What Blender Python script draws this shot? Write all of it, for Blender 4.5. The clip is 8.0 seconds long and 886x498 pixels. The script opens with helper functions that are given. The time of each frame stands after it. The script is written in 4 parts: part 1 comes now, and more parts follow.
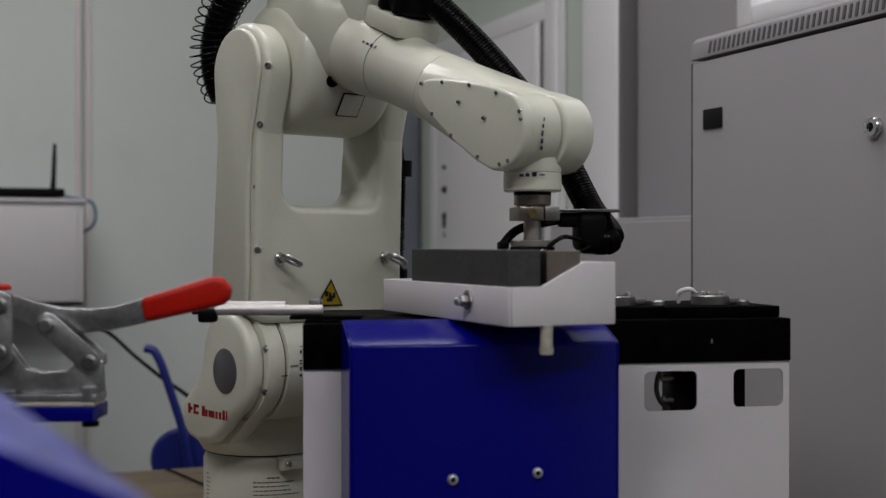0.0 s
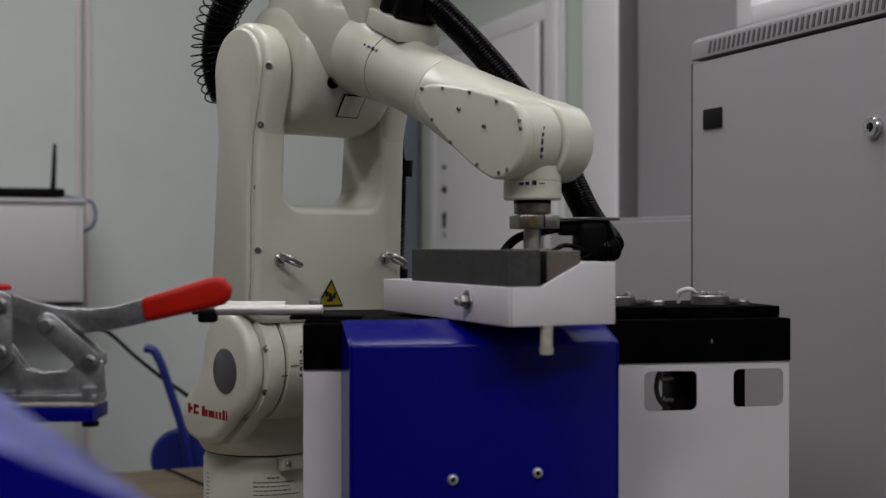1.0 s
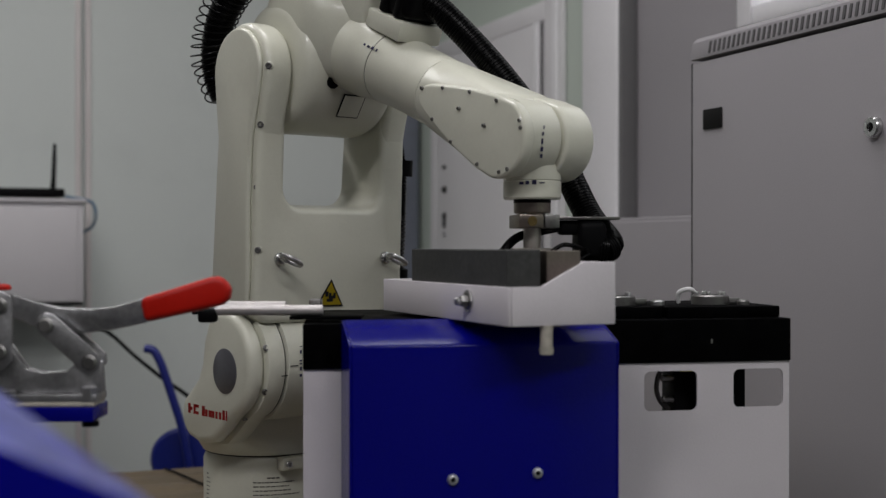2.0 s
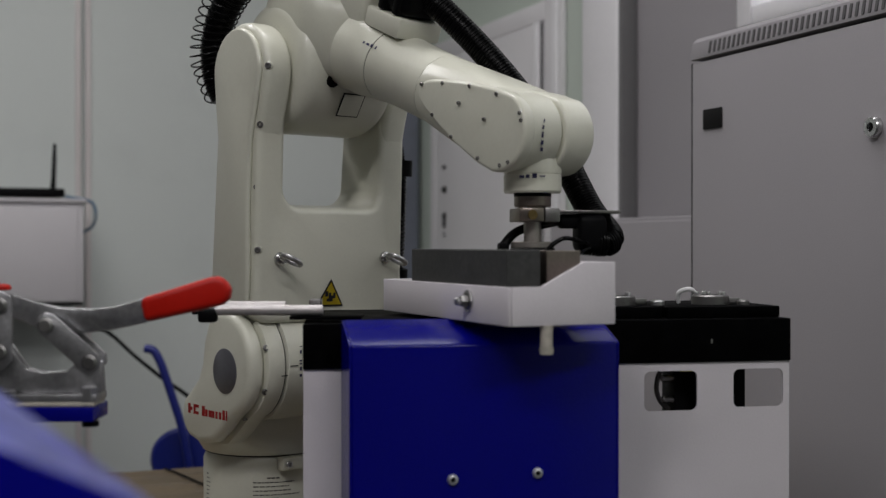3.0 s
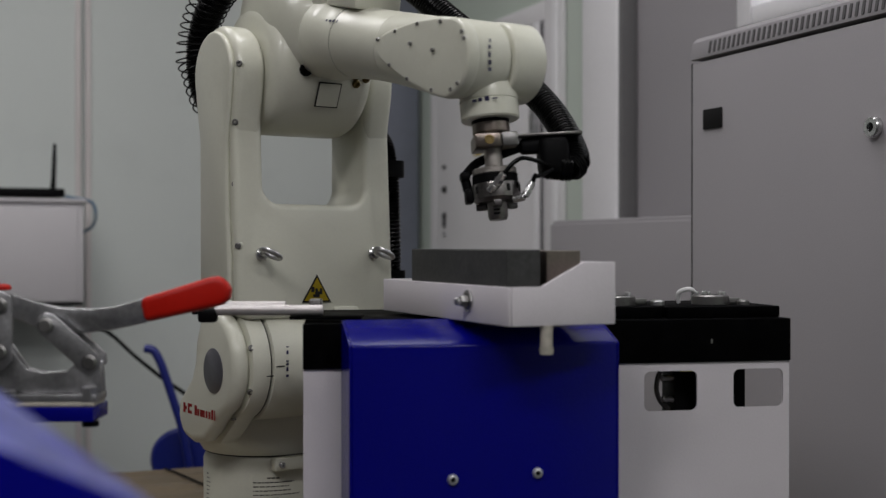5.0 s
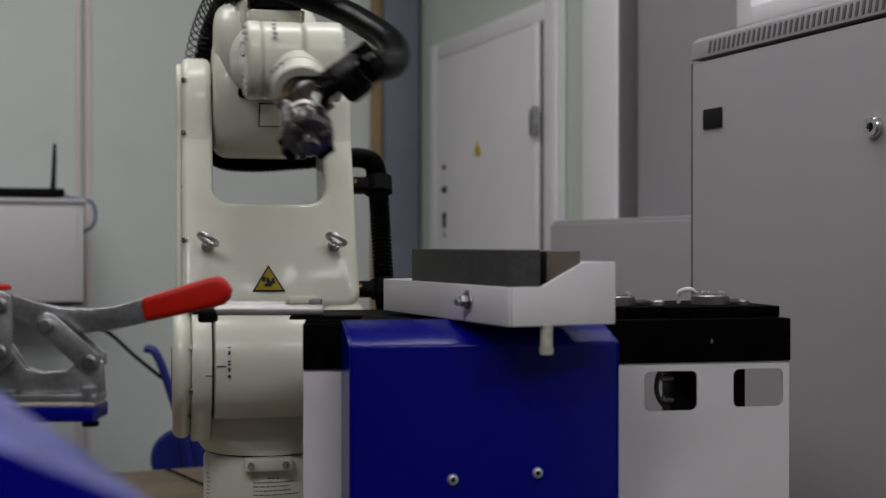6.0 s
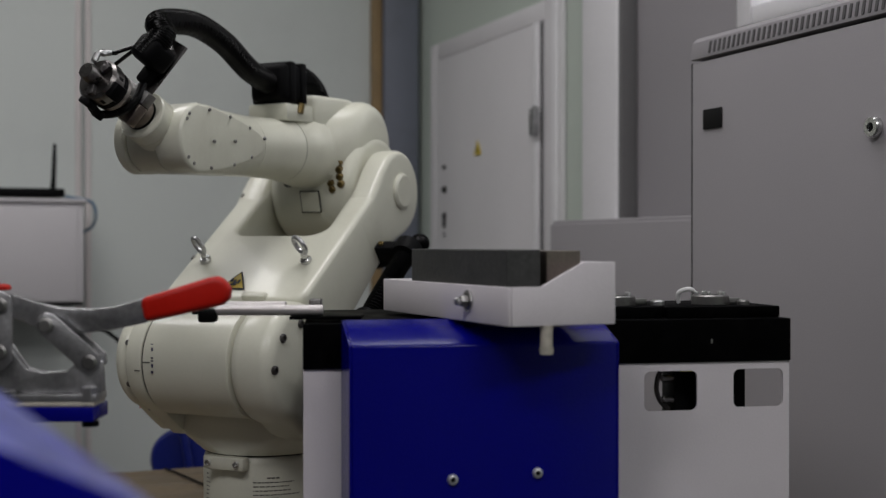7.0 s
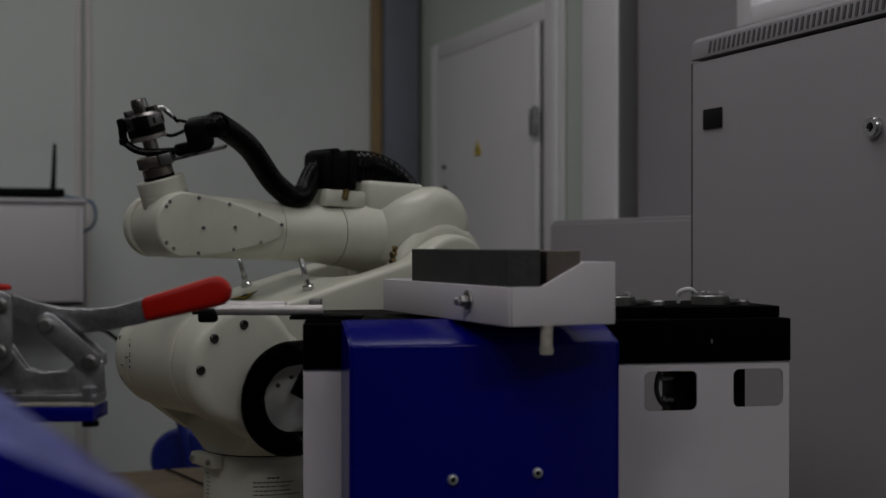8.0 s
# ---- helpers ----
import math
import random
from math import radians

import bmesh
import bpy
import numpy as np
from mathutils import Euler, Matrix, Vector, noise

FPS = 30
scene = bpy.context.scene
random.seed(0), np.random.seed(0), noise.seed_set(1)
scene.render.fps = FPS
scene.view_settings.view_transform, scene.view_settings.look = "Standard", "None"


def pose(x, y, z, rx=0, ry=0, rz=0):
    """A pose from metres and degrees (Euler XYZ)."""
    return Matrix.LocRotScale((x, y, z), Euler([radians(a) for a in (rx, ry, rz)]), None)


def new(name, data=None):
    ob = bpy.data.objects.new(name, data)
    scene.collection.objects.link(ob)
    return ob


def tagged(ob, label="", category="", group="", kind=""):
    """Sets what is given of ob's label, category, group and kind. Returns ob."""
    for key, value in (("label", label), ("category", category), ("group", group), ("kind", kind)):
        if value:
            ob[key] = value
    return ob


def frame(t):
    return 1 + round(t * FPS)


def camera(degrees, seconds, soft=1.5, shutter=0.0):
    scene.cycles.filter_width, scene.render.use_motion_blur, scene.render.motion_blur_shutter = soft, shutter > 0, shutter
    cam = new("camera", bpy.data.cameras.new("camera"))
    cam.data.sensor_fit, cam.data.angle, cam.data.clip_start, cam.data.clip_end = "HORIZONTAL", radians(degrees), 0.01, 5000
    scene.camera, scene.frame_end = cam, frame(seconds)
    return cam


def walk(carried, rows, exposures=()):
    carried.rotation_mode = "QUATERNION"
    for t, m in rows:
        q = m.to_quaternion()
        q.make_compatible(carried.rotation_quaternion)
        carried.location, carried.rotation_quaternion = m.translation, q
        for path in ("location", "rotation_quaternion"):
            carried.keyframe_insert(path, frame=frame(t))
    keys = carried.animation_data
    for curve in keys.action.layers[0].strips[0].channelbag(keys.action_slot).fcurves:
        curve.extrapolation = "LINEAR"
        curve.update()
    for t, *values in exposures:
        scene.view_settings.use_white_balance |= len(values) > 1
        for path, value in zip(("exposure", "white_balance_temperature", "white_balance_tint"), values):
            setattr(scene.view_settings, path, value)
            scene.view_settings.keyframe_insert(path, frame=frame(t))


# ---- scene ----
# ---- camera ----
EYE_Z = 1.175                      # camera height over the floor
TABLE_Z = 0.72                     # top of the wooden robot table
cam = camera(39.23, 8.0, soft=1.3, shutter=0.5)
cam.data.dof.use_dof, cam.data.dof.focus_distance, cam.data.dof.aperture_fstop = True, 1.55, 4.8
STILL = pose(0, 0, EYE_Z, 89.786, 0, 0)
walk(cam, [(0.0, STILL), (8.0, STILL)], exposures=[(0.0, 0.0), (6.7, 0.0), (7.0, -0.09), (7.5, -0.42), (8.0, -1.11)])

# ---- world and light ----
world = bpy.data.worlds.new("world")
scene.world = world
world.use_nodes = True
sky = world.node_tree.nodes.new("ShaderNodeTexSky")
sky.sky_type, sky.sun_disc, sky.sun_elevation, sky.sun_rotation = "NISHITA", False, radians(35), radians(60)
world.node_tree.links.new(sky.outputs[0], world.node_tree.nodes["Background"].inputs[0])
world.node_tree.nodes["Background"].inputs[1].default_value = 0.1


def area(name, m, sx, sy, power, colour):
    lamp = bpy.data.lights.new(name, "AREA")
    lamp.shape, lamp.size, lamp.size_y, lamp.energy, lamp.color = "RECTANGLE", sx, sy, power, colour
    ob = new(name, lamp)
    ob.matrix_basis = m
    return ob


LAMPS = [(-1.3, 2.25, 9.0), (-0.1, 1.65, 11.0), (-0.85, -0.4, 20.0), (0.7, -0.6, 17.5)]      # place and watts
for lx, ly, watts in LAMPS:
    area("panel_light_lamp", pose(lx, ly, 2.86, 0, 0, 21), 1.1, 0.3, watts, (0.997, 0.97, 0.992))

# ---- materials ----


def mat(name, colour, rough=0.5, metal=0.0, vary=0.06, scale=8.0, bump=0.02, fine=120.0, coat=0.0, spec=0.5, dirt=None, dirt_amount=0.0, dirt_scale=3.0):
    """Principled surface with colour variation at two scales, uneven gloss and fine relief; dirt: colour of blotches."""
    m = bpy.data.materials.new(name)
    m.use_nodes = True
    nt = m.node_tree
    n, l = nt.nodes, nt.links
    b = n["Principled BSDF"]
    b.inputs["Metallic"].default_value = metal
    b.inputs["Specular IOR Level"].default_value = spec
    b.inputs["Coat Weight"].default_value = coat
    b.inputs["Coat Roughness"].default_value = 0.08
    co = n.new("ShaderNodeTexCoord")
    big = n.new("ShaderNodeTexNoise")
    big.inputs["Scale"].default_value, big.inputs["Detail"].default_value = scale, 5
    small = n.new("ShaderNodeTexNoise")
    small.inputs["Scale"].default_value, small.inputs["Detail"].default_value = fine, 3
    for t in (big, small):
        l.new(co.outputs["Object"], t.inputs["Vector"])
    ramp = n.new("ShaderNodeMapRange")
    ramp.inputs[1].default_value, ramp.inputs[2].default_value = 0.3, 0.7
    ramp.inputs[3].default_value, ramp.inputs[4].default_value = 1 - vary, 1 + vary
    l.new(big.outputs["Fac"], ramp.inputs[0])
    ramp2 = n.new("ShaderNodeMapRange")
    ramp2.inputs[1].default_value, ramp2.inputs[2].default_value = 0.3, 0.7
    ramp2.inputs[3].default_value, ramp2.inputs[4].default_value = 1 - vary * 0.5, 1 + vary * 0.5
    l.new(small.outputs["Fac"], ramp2.inputs[0])
    mul = n.new("ShaderNodeMath")
    mul.operation = "MULTIPLY"
    l.new(ramp.outputs[0], mul.inputs[0])
    l.new(ramp2.outputs[0], mul.inputs[1])
    mix = n.new("ShaderNodeVectorMath")
    mix.operation = "SCALE"
    mix.inputs[0].default_value = colour
    l.new(mul.outputs[0], mix.inputs["Scale"])
    out = mix.outputs[0]
    if dirt:
        blot = n.new("ShaderNodeTexNoise")
        blot.inputs["Scale"].default_value, blot.inputs["Detail"].default_value = dirt_scale, 8
        blot.inputs["Roughness"].default_value = 0.65
        l.new(co.outputs["Object"], blot.inputs["Vector"])
        mr = n.new("ShaderNodeMapRange")
        mr.inputs[1].default_value, mr.inputs[2].default_value = 0.5, 0.75
        mr.inputs[3].default_value, mr.inputs[4].default_value = 0.0, dirt_amount
        l.new(blot.outputs["Fac"], mr.inputs[0])
        dm = n.new("ShaderNodeMix")
        dm.data_type = "RGBA"
        l.new(mr.outputs[0], dm.inputs[0])
        l.new(out, dm.inputs[6])
        dm.inputs[7].default_value = (*dirt, 1)
        out = dm.outputs[2]
    l.new(out, b.inputs["Base Color"])
    rr = n.new("ShaderNodeMapRange")
    rr.inputs[1].default_value, rr.inputs[2].default_value = 0.3, 0.7
    rr.inputs[3].default_value, rr.inputs[4].default_value = max(0.02, rough * 0.85), min(1, rough * 1.15)
    l.new(big.outputs["Fac"], rr.inputs[0])
    l.new(rr.outputs[0], b.inputs["Roughness"])
    if bump:
        bp = n.new("ShaderNodeBump")
        bp.inputs["Strength"].default_value, bp.inputs["Distance"].default_value = bump, 0.002
        l.new(small.outputs["Fac"], bp.inputs["Height"])
        l.new(bp.outputs[0], b.inputs["Normal"])
    return m


M = {}
M["robot"] = mat("robot_enamel", (0.63, 0.63, 0.535), 0.36, vary=0.03, scale=5, bump=0.03, fine=300, coat=0.22, dirt=(0.36, 0.34, 0.26), dirt_amount=0.22, dirt_scale=9)
M["joint"] = mat("joint_gap", (0.008, 0.008, 0.008), 0.7, spec=0.15)
M["screw_steel"] = mat("screw_steel", (0.8, 0.8, 0.8), 0.4, 0.85, vary=0.1, scale=40)
M["grey_disc"] = mat("brushed_disc", (0.16, 0.16, 0.18), 0.35, 0.6, vary=0.1)
M["steel"] = mat("bright_steel", (0.6, 0.6, 0.6), 0.28, 1.0, vary=0.12, scale=30, bump=0.05, fine=400)
M["tool_steel"] = mat("tool_steel", (0.19, 0.18, 0.175), 0.3, 1.0, vary=0.3, scale=40, bump=0.05, fine=300)
M["dull_steel"] = mat("dull_steel", (0.25, 0.245, 0.24), 0.42, 1.0, vary=0.15, scale=25, bump=0.05, fine=300)
M["flange_steel"] = mat("pale_flange_steel", (0.36, 0.335, 0.31), 0.4, 0.8, vary=0.12, scale=30, bump=0.04, fine=300)
M["warm_steel"] = mat("warm_steel", (0.24, 0.205, 0.18), 0.34, 1.0, vary=0.15, scale=25, bump=0.05, fine=300)
M["zinc"] = mat("zinc_plate", (0.42, 0.42, 0.43), 0.33, 0.9, vary=0.3, scale=22, bump=0.06, fine=200)
M["black_plastic"] = mat("black_plastic", (0.003, 0.003, 0.0035), 0.5, vary=0.2, scale=20, spec=0.07)
M["black_hose"] = mat("black_hose", (0.0018, 0.0018, 0.0021), 0.28, vary=0.2, scale=20, spec=0.13)
M["anodised"] = mat("black_anodised", (0.0012, 0.0012, 0.0014), 0.5, 0.0, vary=0.3, scale=30, bump=0.05, spec=0.02, dirt=(0.006, 0.006, 0.0065), dirt_amount=0.5, dirt_scale=40)
M["blue"] = mat("blue_powder_coat", (0.0005, 0.0008, 0.165), 0.22, vary=0.10, scale=6, bump=0.10, fine=500, spec=0.22, dirt=(0.0015, 0.002, 0.12), dirt_amount=0.4, dirt_scale=12)
M["white_coat"] = mat("white_powder_coat", (0.645, 0.612, 0.64), 0.5, vary=0.05, scale=6, bump=0.1, fine=500, dirt=(0.45, 0.42, 0.42), dirt_amount=0.15, dirt_scale=6)
M["door_paint"] = mat("off_white_door_paint", (0.58, 0.56, 0.58), 0.5, vary=0.03, scale=4, bump=0.06, fine=300, dirt=(0.42, 0.4, 0.4), dirt_amount=0.12, dirt_scale=3)
M["leaf_paint"] = mat("white_door_leaf", (0.68, 0.665, 0.68), 0.5, vary=0.03, scale=4, bump=0.06, fine=300, dirt=(0.5, 0.48, 0.48), dirt_amount=0.12, dirt_scale=3)
# grey that paints the shade on the near side of the duct
M["duct_shade"] = mat("painted_duct_shade", (0.13, 0.128, 0.13), 0.6, vary=0.05)
M["vent"] = mat("vent_shadow", (0.07, 0.068, 0.07), 0.7)
M["cabinet"] = mat("grey_cabinet_paint", (0.285, 0.272, 0.285), 0.55, vary=0.04, scale=3, bump=0.08, fine=400)
M["wall"] = mat("painted_wall_panel", (0.60, 0.635, 0.615), 0.55, vary=0.025, scale=1.5, bump=0.03, fine=150, dirt=(0.38, 0.41, 0.40), dirt_amount=0.22, dirt_scale=2.6)
M["wall_green"] = mat("green_wall_paint", (0.50, 0.56, 0.50), 0.6, vary=0.025, scale=1.5, bump=0.03, fine=150)
M["trim"] = mat("panel_trim", (0.62, 0.58, 0.57), 0.5, vary=0.04)
M["white_paint"] = mat("white_paint", (0.74, 0.73, 0.75), 0.5, vary=0.03, scale=4)
M["column"] = mat("grey_column_paint", (0.17, 0.185, 0.23), 0.6, vary=0.08, scale=5, dirt=(0.09, 0.09, 0.1), dirt_amount=0.4, dirt_scale=4)
M["ochre"] = mat("wood_batten", (0.28, 0.19, 0.09), 0.6, vary=0.15, scale=12)
M["wood"] = mat("worn_table_wood", (0.125, 0.092, 0.052), 0.6, vary=0.25, scale=9, bump=0.2, fine=90, dirt=(0.08, 0.06, 0.04), dirt_amount=0.6, dirt_scale=14)
# floor out of view, kept dark so that less light bounces up
M["floor"] = mat("grey_floor", (0.07, 0.07, 0.068), 0.5, vary=0.08, scale=2)
# for walls out of view, dark so that they return little fill light
M["unseen_dark_wall"] = mat("unseen_dark_grey_wall", (0.2, 0.2, 0.2), 0.7, vary=0.04)
M["dark_steel"] = mat("dark_gripper_steel", (0.10, 0.095, 0.095), 0.4, 0.9, vary=0.25, scale=40, bump=0.08, fine=300)
M["ceiling"] = mat("ceiling_tile", (0.75, 0.75, 0.74), 0.8, vary=0.03)
M["red"] = mat("red_vinyl", (0.42, 0.008, 0.003), 0.42, vary=0.06, scale=25, bump=0.1, fine=250, spec=0.25)
M["yellow"] = mat("yellow_sticker", (0.58, 0.43, 0.015), 0.5, vary=0.04)
M["ink"] = mat("black_ink", (0.015, 0.015, 0.02), 0.6)
M["blue_ink"] = mat("blue_black_ink", (0.03, 0.03, 0.10), 0.6)
M["logo_red"] = mat("red_print", (0.45, 0.012, 0.012), 0.5)
M["label"] = mat("pale_label", (0.62, 0.62, 0.60), 0.45)
M["brass"] = mat("brass_fitting", (0.19, 0.14, 0.06), 0.45, 1.0, vary=0.2, scale=40)
M["block_steel"] = mat("ground_steel_block", (0.06, 0.06, 0.06), 0.5, 0.5, vary=0.35, scale=14, bump=0.08, fine=200, dirt=(0.03, 0.03, 0.032), dirt_amount=0.7, dirt_scale=9)
M["alu"] = mat("aluminium_rod", (0.50, 0.475, 0.47), 0.45, 0.6, vary=0.05, scale=40)
# blue sheet near the lens: its sheen is put into the mottled pale colour
M["sheen_sheet"] = mat("blue_sheet_painted_sheen", (0.12, 0.13, 0.36), 0.35, vary=0.4, scale=50, bump=0.05, fine=200, dirt=(0.02, 0.03, 0.30), dirt_amount=1.0, dirt_scale=55)
M["blue_plastic"] = mat("blue_plastic", (0.006, 0.014, 0.17), 0.4, vary=0.1, scale=10)
M["cable_blue"] = mat("blue_cable", (0.08, 0.16, 0.25), 0.5)
M["white_rubber"] = mat("white_tube", (0.7, 0.7, 0.7), 0.5)
M["stopper"] = mat("dirty_rubber", (0.45, 0.42, 0.36), 0.7, vary=0.2, scale=60, dirt=(0.2, 0.16, 0.11), dirt_amount=0.7, dirt_scale=60)
M["glow"] = bpy.data.materials.new("lamp_diffuser")
M["glow"].use_nodes = True
M["glow"].node_tree.nodes["Principled BSDF"].inputs["Emission Color"].default_value = (1, 0.98, 0.95, 1)
M["glow"].node_tree.nodes["Principled BSDF"].inputs["Emission Strength"].default_value = 3.0
M["sky_pane"] = bpy.data.materials.new("bright_window_pane")
M["sky_pane"].use_nodes = True
M["sky_pane"].node_tree.nodes["Principled BSDF"].inputs["Emission Color"].default_value = (0.92, 0.95, 1, 1)
M["sky_pane"].node_tree.nodes["Principled BSDF"].inputs["Emission Strength"].default_value = 0.6

# ---- mesh helpers ----


def thing(name, m=None, label="", category="", group="", kind=""):
    ob = new(name)
    ob.empty_display_size = 0.05
    if m is not None:
        ob.matrix_basis = m
    return tagged(ob, label, category, group, kind)


def finish(bm, material, name, angle=35):
    bmesh.ops.recalc_face_normals(bm, faces=bm.faces)
    me = bpy.data.meshes.new(name)
    bm.to_mesh(me)
    bm.free()
    me.materials.append(M[material])
    me.shade_smooth()
    me.set_sharp_from_angle(angle=radians(angle))
    return me


def part(name, bm, material, parent=None, label="", m=None, angle=35):
    ob = new(name, finish(bm, material, name, angle))
    ob.parent = parent
    if m is not None:
        ob.matrix_basis = m
    return tagged(ob, label)


def solid(name, bm, material, label, category, kind="", group="", m=None, angle=35):
    ob = new(name, finish(bm, material, name, angle))
    if m is not None:
        ob.matrix_basis = m
    return tagged(ob, label, category, group, kind)


def moved(bm, m):
    bmesh.ops.transform(bm, matrix=m, verts=bm.verts)
    return bm


def joined(*bms):
    out = bmesh.new()
    for b in bms:
        me = bpy.data.meshes.new("tmp")
        b.to_mesh(me)
        b.free()
        out.from_mesh(me)
        bpy.data.meshes.remove(me)
    return out


def rounded(bm, width, segs=2, angle=30):
    if width > 0:
        bm.normal_update()
        sharp = [e for e in bm.edges if len(e.link_faces) == 2 and e.calc_face_angle(0) > radians(angle)]
        bmesh.ops.bevel(bm, geom=sharp, offset=width, segments=segs, profile=0.5, affect="EDGES", clamp_overlap=True)
    return bm


def box(x0, x1, y0, y1, z0, z1, bevel=0.0, segs=2):
    bm = bmesh.new()
    bmesh.ops.create_cube(bm, size=1)
    for v in bm.verts:
        v.co = ((x0 + x1) / 2 + v.co.x * (x1 - x0), (y0 + y1) / 2 + v.co.y * (y1 - y0), (z0 + z1) / 2 + v.co.z * (z1 - z0))
    return rounded(bm, bevel, segs)


def lathe(profile, seg=32, axis="Z"):
    """Solid of turning: profile of (radius, height) pairs, closed at both ends."""
    bm = bmesh.new()
    rings = []
    for r, h in profile:
        rings.append([bm.verts.new((r * math.cos(2 * math.pi * k / seg), r * math.sin(2 * math.pi * k / seg), h)) for k in range(seg)])
    for a, b in zip(rings, rings[1:]):
        for k in range(seg):
            bm.faces.new((a[k], a[(k + 1) % seg], b[(k + 1) % seg], b[k]))
    bm.faces.new(rings[0][::-1])
    bm.faces.new(rings[-1])
    if axis == "X":
        moved(bm, Matrix.Rotation(radians(90), 4, "Y"))
    elif axis == "Y":
        moved(bm, Matrix.Rotation(radians(90), 4, "X"))     # height runs to -Y
    return bm


def rod(r, a, b, seg=16, bevel=0.0):
    a, b = Vector(a), Vector(b)
    h = (b - a).length
    c = min(bevel, r * 0.5)
    prof = [(r - c, 0), (r, c), (r, h - c), (r - c, h)] if c else [(r, 0), (r, h)]
    bm = lathe(prof, seg)
    return moved(bm, Matrix.Translation(a) @ (b - a).to_track_quat("Z", "Y").to_matrix().to_4x4())


def prism(outline, x0, x1, bevel=0.0, segs=2, plane="YZ"):
    """A 2D outline pushed along the third axis from x0 to x1."""
    bm = bmesh.new()
    put = {"YZ": lambda p, d: (d, p[0], p[1]), "XZ": lambda p, d: (p[0], d, p[1]), "XY": lambda p, d: (p[0], p[1], d)}[plane]
    a = [bm.verts.new(put(p, x0)) for p in outline]
    b = [bm.verts.new(put(p, x1)) for p in outline]
    bm.faces.new(a)
    bm.faces.new(b[::-1])
    for k in range(len(a)):
        bm.faces.new((a[k], b[k], b[(k + 1) % len(a)], a[(k + 1) % len(a)]))
    bmesh.ops.recalc_face_normals(bm, faces=bm.faces)
    return rounded(bm, bevel, segs, 40)


def arc(cx, cy, r, a0, a1, n=12):
    return [(cx + r * math.cos(radians(a0 + (a1 - a0) * k / n)), cy + r * math.sin(radians(a0 + (a1 - a0) * k / n))) for k in range(n + 1)]


def hull(points):
    bm = bmesh.new()
    vs = [bm.verts.new(p) for p in points]
    got = bmesh.ops.convex_hull(bm, input=vs)
    loose = [v for v in bm.verts if not v.link_faces]
    bmesh.ops.delete(bm, geom=loose, context="VERTS")
    bmesh.ops.dissolve_limit(bm, angle_limit=radians(2), verts=bm.verts, edges=bm.edges)
    return bm


def ring_points(c, r, axis, n=24, squash=1.0):
    out = []
    for k in range(n):
        a = 2 * math.pi * k / n
        p, q = r * math.cos(a), r * math.sin(a) * squash
        out.append(Vector(c) + Vector({"X": (0, p, q), "Y": (p, 0, q), "Z": (p, q, 0)}[axis]))
    return out


def spline(points, n):
    """n + 1 points along a Catmull-Rom curve."""
    pts = [Vector(p) for p in points]
    pts = [2 * pts[0] - pts[1]] + pts + [2 * pts[-1] - pts[-2]]
    out = []
    for k in range(n + 1):
        u = k / n * (len(pts) - 3)
        i = min(int(u), len(pts) - 4)
        f = u - i
        a, b, c, d = pts[i:i + 4]
        out.append(0.5 * (2 * b + (c - a) * f + (2 * a - 5 * b + 4 * c - d) * f * f + (3 * b - a - 3 * c + d) * f ** 3))
    return out


def tube(points, r, seg=12, ribs=0.0):
    """A pipe along points; ribs: depth of the corrugation, one rib for every two points."""
    bm = bmesh.new()
    rings = []
    up = Vector((0.31, 0.2, 0.93))
    for i, p in enumerate(points):
        d = (points[min(i + 1, len(points) - 1)] - points[max(i - 1, 0)]).normalized()
        side = d.cross(up).normalized() if abs(d.dot(up)) < 0.97 else d.cross(Vector((1, 0, 0))).normalized()
        top = side.cross(d)
        up = top
        rr = r - (ribs if i % 2 else 0)
        rings.append([bm.verts.new(p + rr * (math.cos(2 * math.pi * k / seg) * side + math.sin(2 * math.pi * k / seg) * top)) for k in range(seg)])
    for a, b in zip(rings, rings[1:]):
        for k in range(seg):
            bm.faces.new((a[k], a[(k + 1) % seg], b[(k + 1) % seg], b[k]))
    bm.faces.new(rings[0][::-1])
    bm.faces.new(rings[-1])
    return bm


def cap_screw(r=0.004, h=0.003):
    """Socket screw head standing on z = 0."""
    return lathe([(r, 0), (r, h * 0.8), (r * 0.85, h), (r * 0.5, h), (r * 0.5, h * 0.4)], 10)


def facing(place, normal):
    return Matrix.Translation(place) @ Vector(normal).to_track_quat("Z", "Y").to_matrix().to_4x4()

# ---- the room ----
# room space: origin in the far corner, x along the panel wall, y along the door wall, the room at negative x and y
ROOM = pose(-0.08, 4.0, 0, 0, 0, 21.67)
CEIL = 2.9


